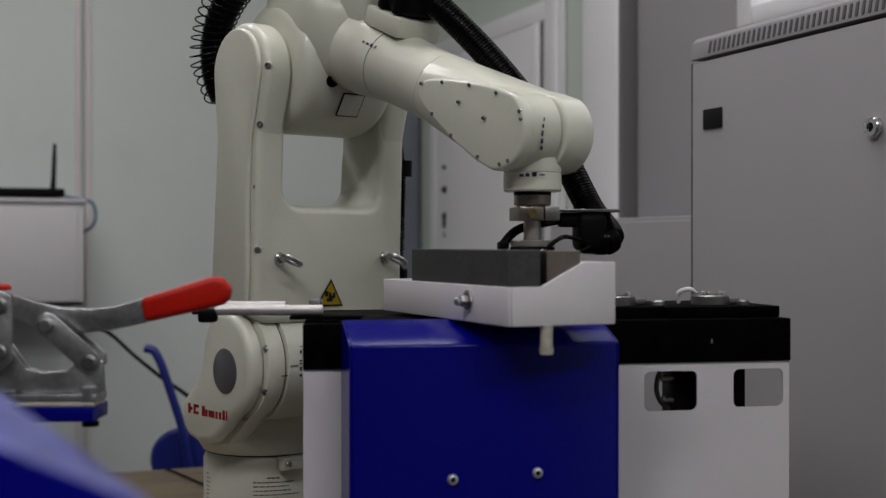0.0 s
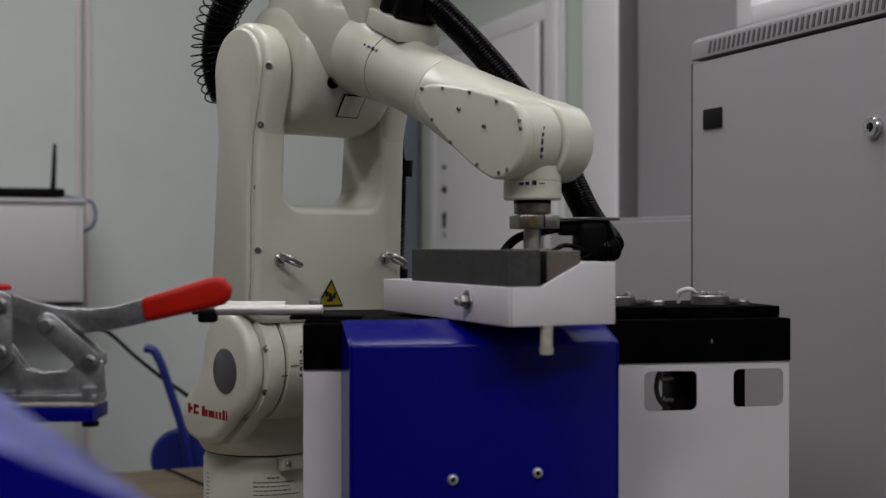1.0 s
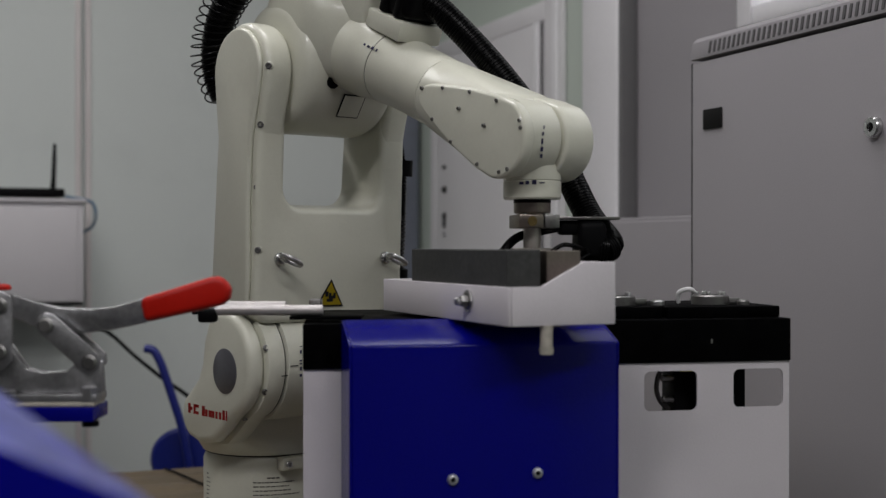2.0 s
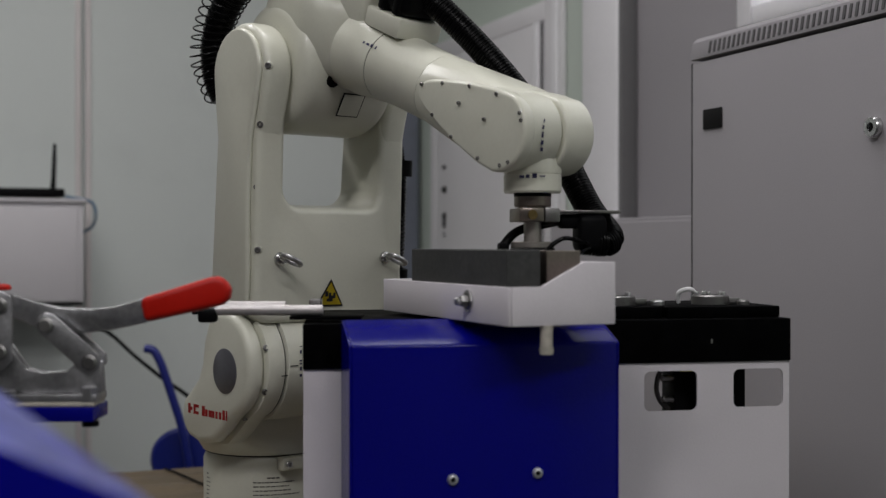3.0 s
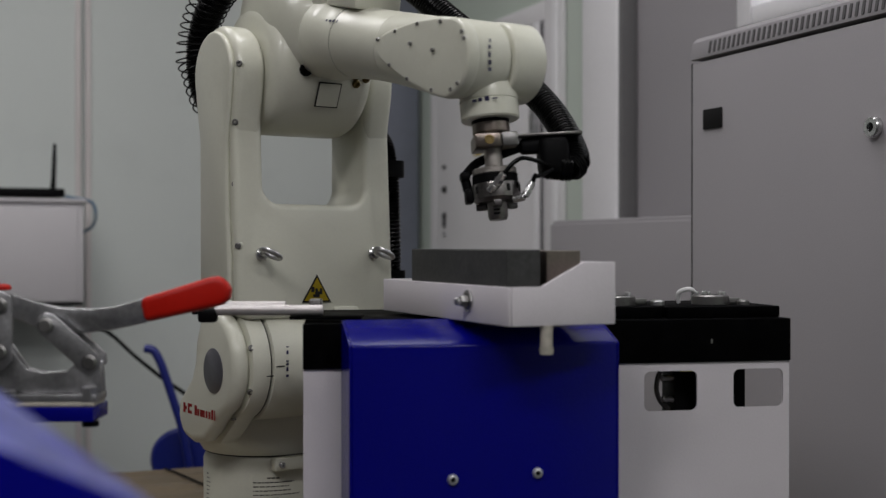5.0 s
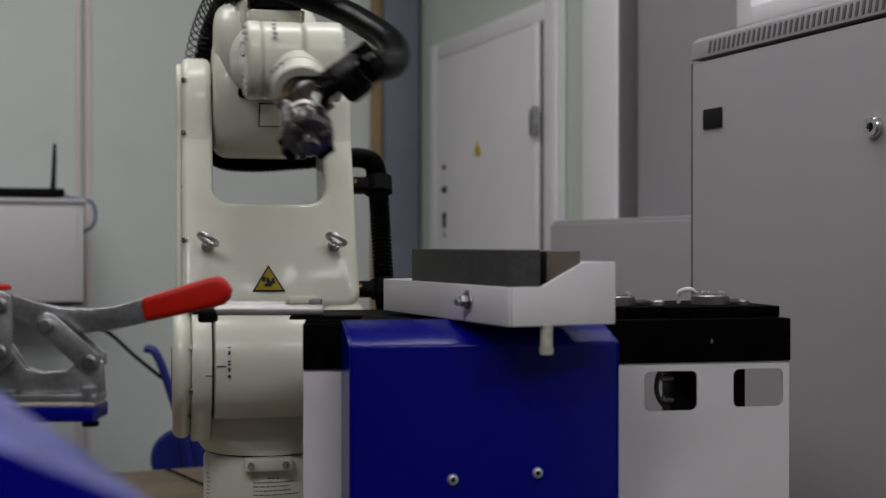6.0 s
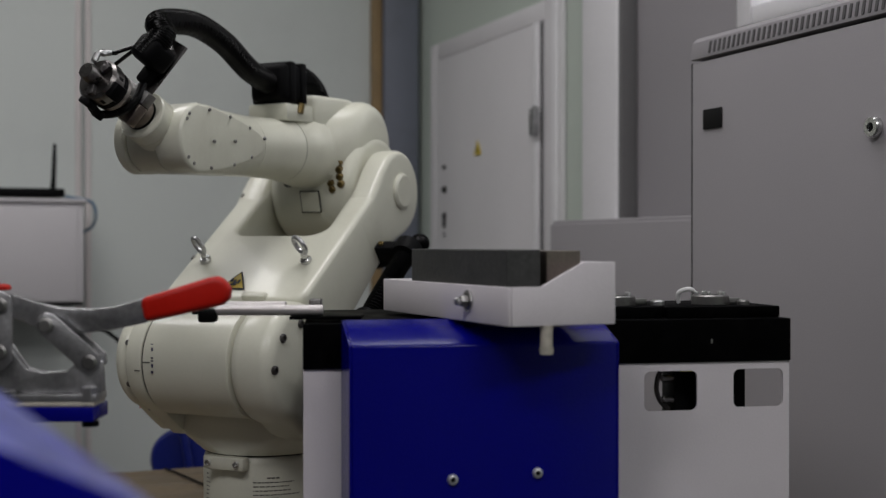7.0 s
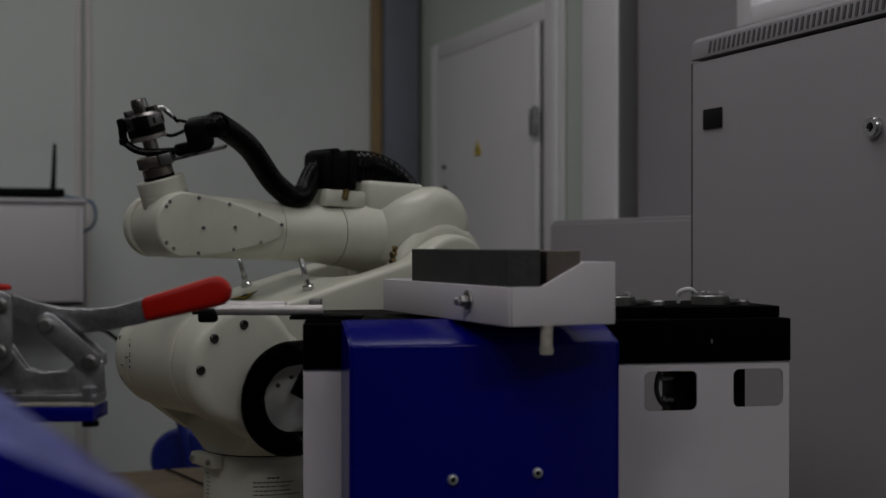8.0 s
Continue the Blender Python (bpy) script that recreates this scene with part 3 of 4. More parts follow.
def toggle_clamp():
    D = 1.16
    k = D / 2200
    c = thing("toggle_clamp", pose(0, D, EYE_Z), "zinc toggle clamp with red vinyl grip on a blue plate", "toggle clamp")

    def o(*pts):
        return [((u - 784) * k, (433 - v) * k) for u, v in pts]
    top = [(20, 519), (60, 534), (110, 545), (160, 547), (205, 543), (262, 526)]
    bot = [(262, 571), (200, 584), (140, 591), (70, 581), (20, 560)]
    part("handle_bar", prism(o(*top, *bot), -0.004, 0.004, 0.0012, 2, "XZ"), "zinc", c)
    grip = o((250, 528), (310, 510), (372, 491), (385, 489), (400, 494), (410, 512), (408, 528), (396, 540), (372, 546), (258, 571))
    part("grip", prism(grip, -0.010, 0.010, 0.006, 4, "XZ"), "red", c, "red vinyl grip")
    link = o((70, 575), (74, 560), (88, 552), (102, 556), (182, 626), (184, 644), (170, 656), (150, 652), (78, 590))
    part("link", prism(link, -0.013, -0.009, 0.0012, 2, "XZ"), "zinc", c)
    part("link", prism(link, 0.009, 0.013, 0.0012, 2, "XZ"), "zinc", c)
    arm = o((-30, 514), (12, 514), (28, 524), (32, 545), (30, 640), (18, 652), (-30, 652))
    part("link_arm", prism(arm, -0.016, -0.012, 0.0012, 2, "XZ"), "zinc", c)
    base = o((-60, 610), (20, 610), (34, 632), (50, 652), (80, 659), (122, 656), (140, 640), (180, 640), (184, 694), (-60, 694))
    part("base_plate", prism(base, -0.008, -0.003, 0.001, 2, "XZ"), "zinc", c)
    part("base_plate", prism(base, 0.003, 0.008, 0.001, 2, "XZ"), "zinc", c)
    part("base_flange", box(*sorted(((-60 - 784) * k, (180 - 784) * k)), -0.018, 0.018, (433 - 708) * k, (433 - 695) * k, 0.001), "zinc", c)
    for u, v in ((88, 575), (165, 640), (10, 540), (10, 622)):
        part("rivet", moved(lathe([(0.0075, 0), (0.0075, 0.0015), (0.005, 0.0035)], 18), facing(((u - 784) * k, -0.0165 if u < 20 else -0.0132, (433 - v) * k), (0, -1, 0))), "dull_steel", c, "dull rivet head")
    part("pad", box(*sorted(((40 - 784) * k, (176 - 784) * k)), -0.0185, 0.02, (433 - 716) * k, (433 - 708.5) * k, 0.001), "stopper", c, "tan packing strip")
    part("base_bolt", rod(0.0075, ((164 - 784) * k, -0.012, (433 - 708) * k), ((164 - 784) * k, -0.012, (433 - 682) * k), 6, 0.001), "zinc", c, "zinc hex bolt")
    part("base_bolt", rod(0.0075, ((22 - 784) * k, -0.012, (433 - 708) * k), ((22 - 784) * k, -0.012, (433 - 688) * k), 6, 0.001), "zinc", c, "zinc hex bolt")
    part("red_tip", prism(o((-40, 503), (14, 503), (20, 514), (-40, 516)), -0.008, 0.008, 0.003, 2, "XZ"), "red", c, "red vinyl tip")
    p = thing("clamp_plate", pose(0, D, EYE_Z), "bright blue clamp mounting plate on a post", "mounting plate")
    part("plate", box(*sorted(((-80 - 784) * k, (193 - 784) * k - 0.009)), -0.022, 0.03, (433 - 742) * k, (433 - 716.5) * k, 0.0015), "blue", p)
    part("nut", rod(0.008, ((165 - 784) * k, -0.01, (433 - 752) * k), ((165 - 784) * k, -0.01, (433 - 742.5) * k), 6), "black_plastic", p, "black nut")
    part("post", box(*sorted(((-300 - 784) * k, (-90 - 784) * k)), 0.0, 0.05, -EYE_Z, (433 - 716.5) * k, 0.002), "blue", p)
    part("post_arm", box(*sorted(((-300 - 784) * k, (-80.5 - 784) * k)), -0.034, 0.06, (433 - 742) * k, (433 - 717) * k, 0.001), "blue", p)


def stop_rods():
    D = 1.285
    k = D / 2200
    r = thing("stop_rod", pose(0, D, EYE_Z), "aluminium rod with a black rubber stop on the stand", "rod")

    def q(u, v, y=0.0):
        return ((u - 784) * k, y, (433 - v) * k)
    part("rod", rod(0.0056, q(380, 549), q(572, 549.5), 20, 0.0008), "alu", r)
    part("rod", rod(0.0056, q(386, 545, 0.03), q(500, 545.5, 0.03), 20, 0.0008), "alu", r)
    part("rubber_stop", joined(box(q(352, 0)[0], q(384, 0)[0], -0.009, 0.009, q(0, 571)[2], q(0, 547)[2], 0.003), box(q(341, 0)[0], q(384, 0)[0], -0.006, 0.006, q(0, 557)[2], q(0, 551)[2], 0.001)), "black_plastic", r, "black rubber stop")
    part("bracket", joined(box(q(513, 0)[0], q(640, 0)[0], -0.006, 0.04, q(0, 566)[2], q(0, 559.5)[2], 0.001)), "anodised", r, "black bracket")
    part("clip", box(q(545, 0)[0], q(566, 0)[0], 0.008, 0.03, q(0, 559)[2], q(0, 531)[2], 0.001), "dull_steel", r)


def near_guard():
    """The edge of another blue guard close to the lens."""
    D = 0.44
    k = D / 2200

    def q(u, v, y=0.0):
        return ((u - 784) * k * (1 + y / D), y, (433 - v) * k * (1 + y / D))
    g = thing("guard_cover", pose(0, D, EYE_Z), "blue sheet-metal guard cover close by, with painted pale sheen", "guard")
    a, b = Vector(q(-120, 745)), Vector(q(240, 893))
    c, d = Vector(q(-120, 610, 0.085)), Vector(q(285, 900, 0.085))
    low = Vector((0, 0, -EYE_Z))

    def slab(p0, p1, p2, p3, thick):
        n = (p1 - p0).cross(p3 - p0).normalized() * thick
        bm = bmesh.new()
        va = [bm.verts.new(x) for x in (p0, p1, p2, p3)]
        vb = [bm.verts.new(x + n) for x in (p0, p1, p2, p3)]
        bm.faces.new(va)
        bm.faces.new(vb[::-1])
        for i in range(4):
            bm.faces.new((va[i], vb[i], vb[(i + 1) % 4], va[(i + 1) % 4]))
        return rounded(bm, 0.0008, 2)

    def foot(x):
        return Vector((x.x, x.y, -EYE_Z))
    # same blue guard; the pale tone here paints light reflected by the slope
    part("top_sheet", slab(a, b, d, c, -0.003), "sheen_sheet", g, "blue top sheet with pale sheen painted into its colour")
    part("front_sheet", slab(foot(a), foot(b), b, a, -0.003), "blue", g)
    part("end_sheet", slab(foot(b), foot(d), d, b, -0.003), "blue", g)


def hand_truck():
    """Blue dolly handle and wheel behind the table."""
    t = thing("hand_truck", pose(0, 0, 0), "blue tubular hand truck leaning behind the table", "hand truck")
    d = 2.75
    pts = [at(u - 784, v - 433, d) for u, v in ((256, 617), (272, 622), (285, 645), (297, 680), (310, 720), (322, 760), (335, 830), (340, 900))]
    part("handle", tube(spline([Vector(p) for p in pts], 40), 0.0095, 12), "blue_plastic", t)
    c = at(322 - 784, 812 - 433, 2.80)
    part("wheel_cover", moved(lathe([(0.062, -0.02), (0.069, -0.012), (0.069, 0.012), (0.062, 0.02), (0.02, 0.024)], 36, "Y"), Matrix.Translation(c)), "blue_plastic", t, "round blue wheel cover")
    part("frame", rod(0.012, (c.x, c.y, 0), (c.x, c.y, c.z), 12), "blue_plastic", t)
    cable = [at(u - 784, v - 433, 2.9) for u, v in ((100, 560), (150, 575), (190, 588), (240, 632), (290, 672), (330, 700), (400, 760))]
    solid("power_cable", tube(spline(cable, 40), 0.0045, 8), "black_plastic", "black cable sagging in front of the wall", "cable")
    tc = [Vector(ROOM @ Vector(p)) for p in ((-1.0, -1.22, TABLE_Z + 0.004), (-0.98, -1.3, TABLE_Z + 0.004), (-0.93, -1.6, TABLE_Z + 0.004), (-0.93, -1.8, TABLE_Z + 0.004))]
    solid("floor_cable", tube(spline(tc, 24), 0.0022, 8), "black_plastic", "thin black cable lying on the table", "cable")


toggle_clamp()
stop_rods()
near_guard()
hand_truck()
# ---- the robot ----
# robot space: z up from the table, forward is -y, so that joint 1 at 0 degrees faces the eye
ROBOT = pose(-0.2591, 1.8144, TABLE_Z)
J2 = Vector((0, -0.105, 0.295))
J3 = Vector((0, 0, 0.40))
J5 = Vector((0, -0.432, 0.056))
AXIS6 = 0.006                      # offset of the tool axis from the middle of the wrist
# joint angles: (seconds, degrees)
TURN = [(0, 39.9), (3.0, 39.9), (3.5, 39.7), (4.0, 39.5), (4.5, 39.1), (4.7, 37.8), (5.0, 34.6), (5.4, 27.6), (5.8, 18.3), (6.0, 12.2), (6.2, 5.3), (6.5, -5.1), (6.8, -17.8), (7.0, -25.2), (7.25, -32.9), (7.5, -39.5), (7.75, -45.4), (8.0, -50.8)]
LEAN = [(0, 3.9), (0.5, 4.3), (1.5, 4.2), (2.8, 4.2), (3.0, 4.0), (3.5, 2.6), (4.0, 2.0), (4.5, 1.6), (4.7, 0.5), (5.1, -1.9), (5.5, -5.5), (5.8, -11.0), (6.0, -19.5), (6.2, -26.0), (6.5, -34.6), (6.8, -45.2), (7.0, -51.5), (7.25, -58.2), (7.5, -63.9), (8.0, -73.5)]
FORE = [(0, 18.5), (0.5, 19.4), (2.8, 19.3), (3.0, 18.6), (3.5, 13.9), (4.0, 9.3), (4.5, 9.2), (4.7, 10.3), (5.2, 16.0), (5.8, 24.6), (6.0, 28.0), (6.2, 33.0), (6.5, 39.4), (6.8, 48.3), (7.0, 52.8), (7.5, 63.2), (8.0, 71.3)]
TOOL = [(0, 90), (4.7, 90), (5.2, 74), (5.8, 48), (6.0, 38), (6.2, 22), (6.5, 6), (6.8, -10), (7.0, -23), (7.5, -53), (8.0, -73)]   # tilt of the tool to the horizontal

ROLL = [(0, 62), (4.7, 62), (5.5, 58), (6.0, 46), (6.3, 33), (6.5, 22), (6.75, 24), (7.0, 29), (7.5, 36), (8.0, 35)]   # of the tool about its own axis


def angle(keys, t):
    """Smooth value between the keys, without overshoot."""
    ts = [k[0] for k in keys]
    i = max(0, min(len(ts) - 2, sum(1 for q in ts if q <= t) - 1))

    def slope(j):
        if j <= 0 or j >= len(ts) - 1:
            return 0.0 if j <= 0 else (keys[-1][1] - keys[-2][1]) / (ts[-1] - ts[-2])
        a = (keys[j][1] - keys[j - 1][1]) / (ts[j] - ts[j - 1])
        b = (keys[j + 1][1] - keys[j][1]) / (ts[j + 1] - ts[j])
        return 0.0 if a * b <= 0 else 2 * a * b / (a + b)
    h = ts[i + 1] - ts[i]
    u = (t - ts[i]) / h
    p, q, m0, m1 = keys[i][1], keys[i + 1][1], slope(i) * h, slope(i + 1) * h
    return (2 * u ** 3 - 3 * u ** 2 + 1) * p + (u ** 3 - 2 * u ** 2 + u) * m0 + (-2 * u ** 3 + 3 * u ** 2) * q + (u ** 3 - u ** 2) * m1


def joints(t):
    """Poses of turret, lower arm, forearm and wrist in robot space."""
    a1, a2, a3, a5 = angle(TURN, t), angle(LEAN, t), angle(FORE, t), angle(TOOL, t)
    turret = pose(0, 0, 0, 0, 0, a1)
    arm = turret @ Matrix.Translation(J2) @ pose(0, 0, 0, a2)
    fore = arm @ Matrix.Translation(J3) @ pose(0, 0, 0, a3)
    wrist = fore @ Matrix.Translation(J5) @ pose(0, 0, 0, a5 - a2 - a3)
    return turret, arm, fore, wrist, wrist @ pose(AXIS6, 0, 0, 0, angle(ROLL, t), 0) @ pose(-AXIS6, 0, 0)


def screw(parent, place, normal, r=0.0042):
    return part("screw", moved(cap_screw(r, 0.003), facing(place, normal)), "dull_steel", parent)


def bars(rows, material, parent, m, name="print"):
    """Print too small to read: little flat bars (x, y, width, height) on the plane of m."""
    bm = bmesh.new()
    for x, y, w, h in rows:
        vs = [bm.verts.new(m @ Vector((x + i * w, y + j * h, 0.0006))) for i, j in ((0, 0), (1, 0), (1, 1), (0, 1))]
        f = bm.faces.new(vs)
    got = bmesh.ops.solidify(bm, geom=bm.faces[:], thickness=0.0004)
    return part(name, bm, material, parent)


def turret_part(root):
    p = new("turret")
    p.parent = root
    y0, z0 = J2.y, J2.z
    # column seat and shoulder casting
    body = hull(ring_points((0, 0, 0.1608), 0.0895, "Z", 48) + [Vector((sx * 0.104, y, h)) for sx in (-1, 1) for y, h in ((-0.070, 0.190), (0.030, 0.190), (-0.085, 0.205), (0.020, 0.205))] + [Vector((sx * 0.106, y, 0.232)) for sx in (-1, 1) for y in (-0.08, 0.0)])
    part("shoulder_casting", rounded(body, 0.006, 3, 20), "robot", p)
    # drum of joint 2
    drum = lathe([(0.070, -0.080), (0.078, -0.077), (0.078, 0.058), (0.074, 0.060)], 56, "X")
    part("shoulder_drum", moved(drum, Matrix.Translation(J2)), "robot", p)
    # closed motor cover on one side
    cover = [(y0 + 0.072 * math.cos(a), z0 + 0.072 * math.sin(a)) for a in [radians(x) for x in range(60, 256, 7)]]
    cover += [(y0 + 0.0, z0 - 0.088), (y0 + 0.025, z0 - 0.106), (y0 + 0.065, z0 - 0.113), (y0 + 0.098, z0 - 0.105), (y0 + 0.114, z0 - 0.083), (y0 + 0.111, z0 - 0.057), (y0 + 0.09, z0 - 0.04), (y0 + 0.068, z0 - 0.022), (y0 + 0.057, z0), (y0 + 0.052, z0 + 0.03)]
    part("motor_cover", prism(cover, -0.133, -0.108, 0.011, 4), "robot", p)
    inner = [(y0 + (y - y0) * 1.075, z0 + (z - z0) * 1.05) for y, z in cover]
    part("cover_base", prism(inner, -0.1078, -0.0815, 0.003, 2), "robot", p)
    part("joint_gap", moved(lathe([(0.0745, -0.0818), (0.0745, -0.0802)], 56, "X"), Matrix.Translation(J2)), "joint", p)
    part("disc", moved(lathe([(0.030, 0), (0.030, 0.0012), (0.029, 0.0018)], 48), facing((-0.1327, y0 - 0.009, z0 - 0.0075), (-1, 0, 0))), "grey_disc", p, "dark brushed round badge")
    mark = Matrix.Translation((-0.1326, 0, 0)) @ Matrix(((0, 0, -1, 0), (-1, 0, 0, 0), (0, 1, 0, 0), (0, 0, 0, 1)))
    rows = [(0.0134, 0.2225, 0.0075, 0.0135), (0.0209, 0.2270, 0.0050, 0.0045), (0.0290, 0.2225, 0.0060, 0.0135), (0.0350, 0.2225, 0.0085, 0.0042), (0.0350, 0.2318, 0.0085, 0.0042)]
    for k, (w, h) in enumerate(((0.0085, 0.0135), (0.0066, 0.0095), (0.0090, 0.0095), (0.0066, 0.0095), (0.0060, 0.0095), (0.0066, 0.0095), (0.0066, 0.0130), (0.0032, 0.0130))):
        rows.append((0.0520 + k * 0.0092, 0.2222, w, h))
    bars(rows, "logo_red", p, mark, "red_mark")
    for a in (20, -25, -75, 75):
        screw(p, (-0.108, y0 - 0.0735 * math.cos(radians(a)), z0 + 0.0735 * math.sin(radians(a))), (0, -math.cos(radians(a)), math.sin(radians(a))))
    # open end with the cable entry
    cap = [(y0 + 0.083 * math.cos(a), z0 + 0.083 * math.sin(a)) for a in [radians(x) for x in range(30, 261, 6)]] + [(y0 + 0.005, z0 - 0.098), (y0 + 0.03, z0 - 0.109), (y0 + 0.08, z0 - 0.113), (y0 + 0.108, z0 - 0.102), (y0 + 0.123, z0 - 0.08), (y0 + 0.125, z0 - 0.05), (y0 + 0.115, z0 - 0.01), (y0 + 0.096, z0 + 0.024)]
    part("end_cover", prism(cap, 0.062, 0.128, 0.018, 5), "robot", p)
    for y, z in ((-0.1548, 0.3325), (-0.1745, 0.2925), (-0.1108, 0.3490)):
        part("screw", moved(cap_screw(0.0062, 0.004), facing((0.1275, y, z), (1, 0, 0))), "dark_steel", p)
    part("entry_plate", moved(lathe([(0.05, 0), (0.05, 0.003)], 32), facing((0.1275, y0 + 0.06, z0 - 0.045), (1, 0, 0))), "label", p)
    for dy, dz in ((0.045, -0.03), (0.066, -0.02)):
        screw(p, (0.131, y0 + dy, z0 + dz), (1, 0, 0), 0.003)
    loop = [(0.15, y0 + 0.057 + 0.062 * math.cos(radians(a)), z0 - 0.047 + 0.061 * math.sin(radians(a))) for a in range(-90, -271, -20)]
    loop = [(0.15, y0 + 0.20, z0 - 0.110), (0.15, y0 + 0.13, z0 - 0.109)] + loop + [(0.152, y0 + 0.115, z0 + 0.016), (0.155, y0 + 0.16, z0 + 0.030)]
    part("cable_hose", tube(spline(loop, 240), 0.0170, 14, 0.0028), "black_hose", p, "black corrugated cable hose", angle=20)
    # hatch plate and print at the seat
    hatch = part("stop_plate", box(-0.036, 0.030, -0.103, -0.086, 0.1415, 0.1600, 0.003), "robot", p)
    for x in (-0.027, 0.02):
        part("bolt", moved(cap_screw(0.0048, 0.004), facing((x, -0.103, 0.151), (0, -1, 0))), "steel", hatch)
    front = pose(-0.062, y0 - 0.0787, z0 + 0.0, 90, 0, 0)
    bars([(0, 0.025, 0.004, 0.0012), (0.0005, 0.016, 0.003, 0.005), (0, 0.006, 0.004, 0.002), (0, 0.002, 0.004, 0.002), (0.0005, -0.006, 0.003, 0.005), (0, -0.014, 0.004, 0.0035)], "blue_ink", p, front, "joint_label")
    bars([(-0.014, 0, 0.012, 0.0014), (-0.028, -0.012, 0.010, 0.0014)], "ink", p, front, "zero_mark")
    return p


def base_part(root):
    p = part("base_column", joined(lathe([(0.089, 0.022), (0.089, 0.148), (0.087, 0.153), (0.085, 0.1588)], 64), box(-0.12, 0.12, -0.12, 0.12, 0, 0.022, 0.006)), "robot", root)
    # rating plate and notices on the column: lines of print too small to read
    rng = random.Random(11)
    for a0, span, z0, rows in ((-3, 0.75, 0.129, 15), (-60, 0.14, 0.129, 10)):
        bm = bmesh.new()
        for r in range(rows):
            z = z0 - r * 0.0058
            q = radians(a0 - 90) + (0.22 if r % 5 == 0 and span > 0.5 else 0)
            end = radians(a0 - 90) + span * (0.55 if r % 5 == 0 else 0.75 + 0.25 * rng.random())
            while q < end:
                w = min(end, q + 0.02 + 0.07 * rng.random())
                h = 0.0019 if r % 5 == 0 else 0.0012
                vs = [bm.verts.new((0.0894 * math.cos(a), 0.0894 * math.sin(a), z + b)) for a, b in ((q, 0), (w, 0), (w, h), (q, h))]
                bm.faces.new(vs)
                q = w + 0.012
        bmesh.ops.solidify(bm, geom=bm.faces[:], thickness=0.0003)
        part("print", bm, "ink", p)
    part("joint_gap", lathe([(0.0875, 0.1590), (0.0875, 0.1606)], 48), "joint", root)


def arm_part(root):
    p = new("lower_arm")
    p.parent = root
    # cast frame: lower web, two cheeks with a window between them
    r3 = 0.065
    side = arc(0, 0.388, r3, -6, 186, 20) + [(-0.062, 0.362), (-0.054, 0.33), (-0.0475, 0.295), (-0.0445, 0.25), (0.0405, 0.25), (0.0435, 0.295), (0.052, 0.33), (0.062, 0.362)]
    part("cheek", prism(side, -0.1205, -0.0790, 0.010, 4), "robot", p)
    part("cheek", prism(side, 0.0790, 0.1205, 0.010, 4), "robot", p)
    frame_line = [(-0.120, 0.40), (-0.120, 0.085)] + arc(-0.097, 0.083, 0.023, 180, 270, 5) + arc(0.097, 0.083, 0.023, 270, 360, 5) + [(0.120, 0.40), (0.0775, 0.40)] + arc(0.0535, 0.237, 0.024, 0, -90, 6) + arc(-0.0535, 0.237, 0.024, 270, 180, 6) + [(-0.0775, 0.40)]
    cast = prism(frame_line, -0.0585, 0.0535, 0.009, 4, "XZ")
    for v in cast.verts:                      # the legs taper towards the elbow
        k = min(1, max(0, (v.co.z - 0.17) / 0.12))
        v.co.y *= 1 - 0.2 * k * k * (3 - 2 * k)
    part("arm_casting", cast, "robot", p)
    part("web_foot", rounded(hull([(x, y, z) for x in (-0.06, 0.045) for y, z in ((-0.045, 0.066), (0.04, 0.066), (0.03, 0.02), (-0.03, 0.02))]), 0.006), "robot", p)
    part("cover_plate", prism(arc(0.0, 0.388, 0.057, -4, 184, 18) + [(-0.05, 0.345), (-0.040, 0.30), (-0.040, 0.22), (-0.046, 0.14), (-0.047, 0.074), (0.045, 0.074), (0.041, 0.30), (0.05, 0.345)], -0.128, -0.1195, 0.006, 3), "robot", p)
    for y, z in ((-0.061, 0.394), (-0.047, 0.319), (-0.044, 0.238), (-0.052, 0.157)):
        seat = part("screw_seat", moved(lathe([(0.0062, -0.003), (0.0062, 0.0012), (0.0052, 0.002)], 14), facing((-0.1150, y, z), (-0.7, -0.7, 0))), "robot", p)
        part("screw", moved(cap_screw(0.0042, 0.003), facing((-0.1163, y - 0.0013, z), (-0.7, -0.7, 0))), "dull_steel", seat)
    part("joint_cap", moved(lathe([(0.028, 0), (0.028, 0.004), (0.024, 0.007)], 32), facing((0.1195, 0.0, 0.39), (1, 0, 0))), "robot", p)
    part("ridge", box(0.02, 0.06, -0.064, -0.045, 0.062, 0.074, 0.004), "robot", p)
    for x in (-0.086, 0.086):
        eye = part("eyebolt", joined(rod(0.0085, (x, -0.056, 0.146), (x, -0.064, 0.146), 16, 0.002), rod(0.0045, (x, -0.06, 0.146), (x, -0.075, 0.146), 12)), "steel", p, "steel lifting eyebolt")
        c = Vector((x + 0.0, -0.087, 0.146))
        ring = [c + 0.013 * Vector((math.cos(q) * 0.88, -math.sin(q), math.cos(q) * -0.47)) for q in [2 * math.pi * k / 28 for k in range(29)]]
        part("ring", tube(ring, 0.0034, 10), "zinc", eye)
    # warning triangle
    m = pose(-0.005, -0.0597, 0.0965, 90, 0, 0) @ pose(0, 0, 0, 3)
    tri = bmesh.new()
    tri.faces.new([tri.verts.new(m @ Vector((x, y, 0.001))) for x, y in ((-0.0225, -0.016), (0.0225, -0.016), (0, 0.022))])
    bmesh.ops.solidify(tri, geom=tri.faces[:], thickness=0.0008)
    sign = part("warning_sign", tri, "ink", p, "yellow and black hand-crush warning triangle")
    tri = bmesh.new()
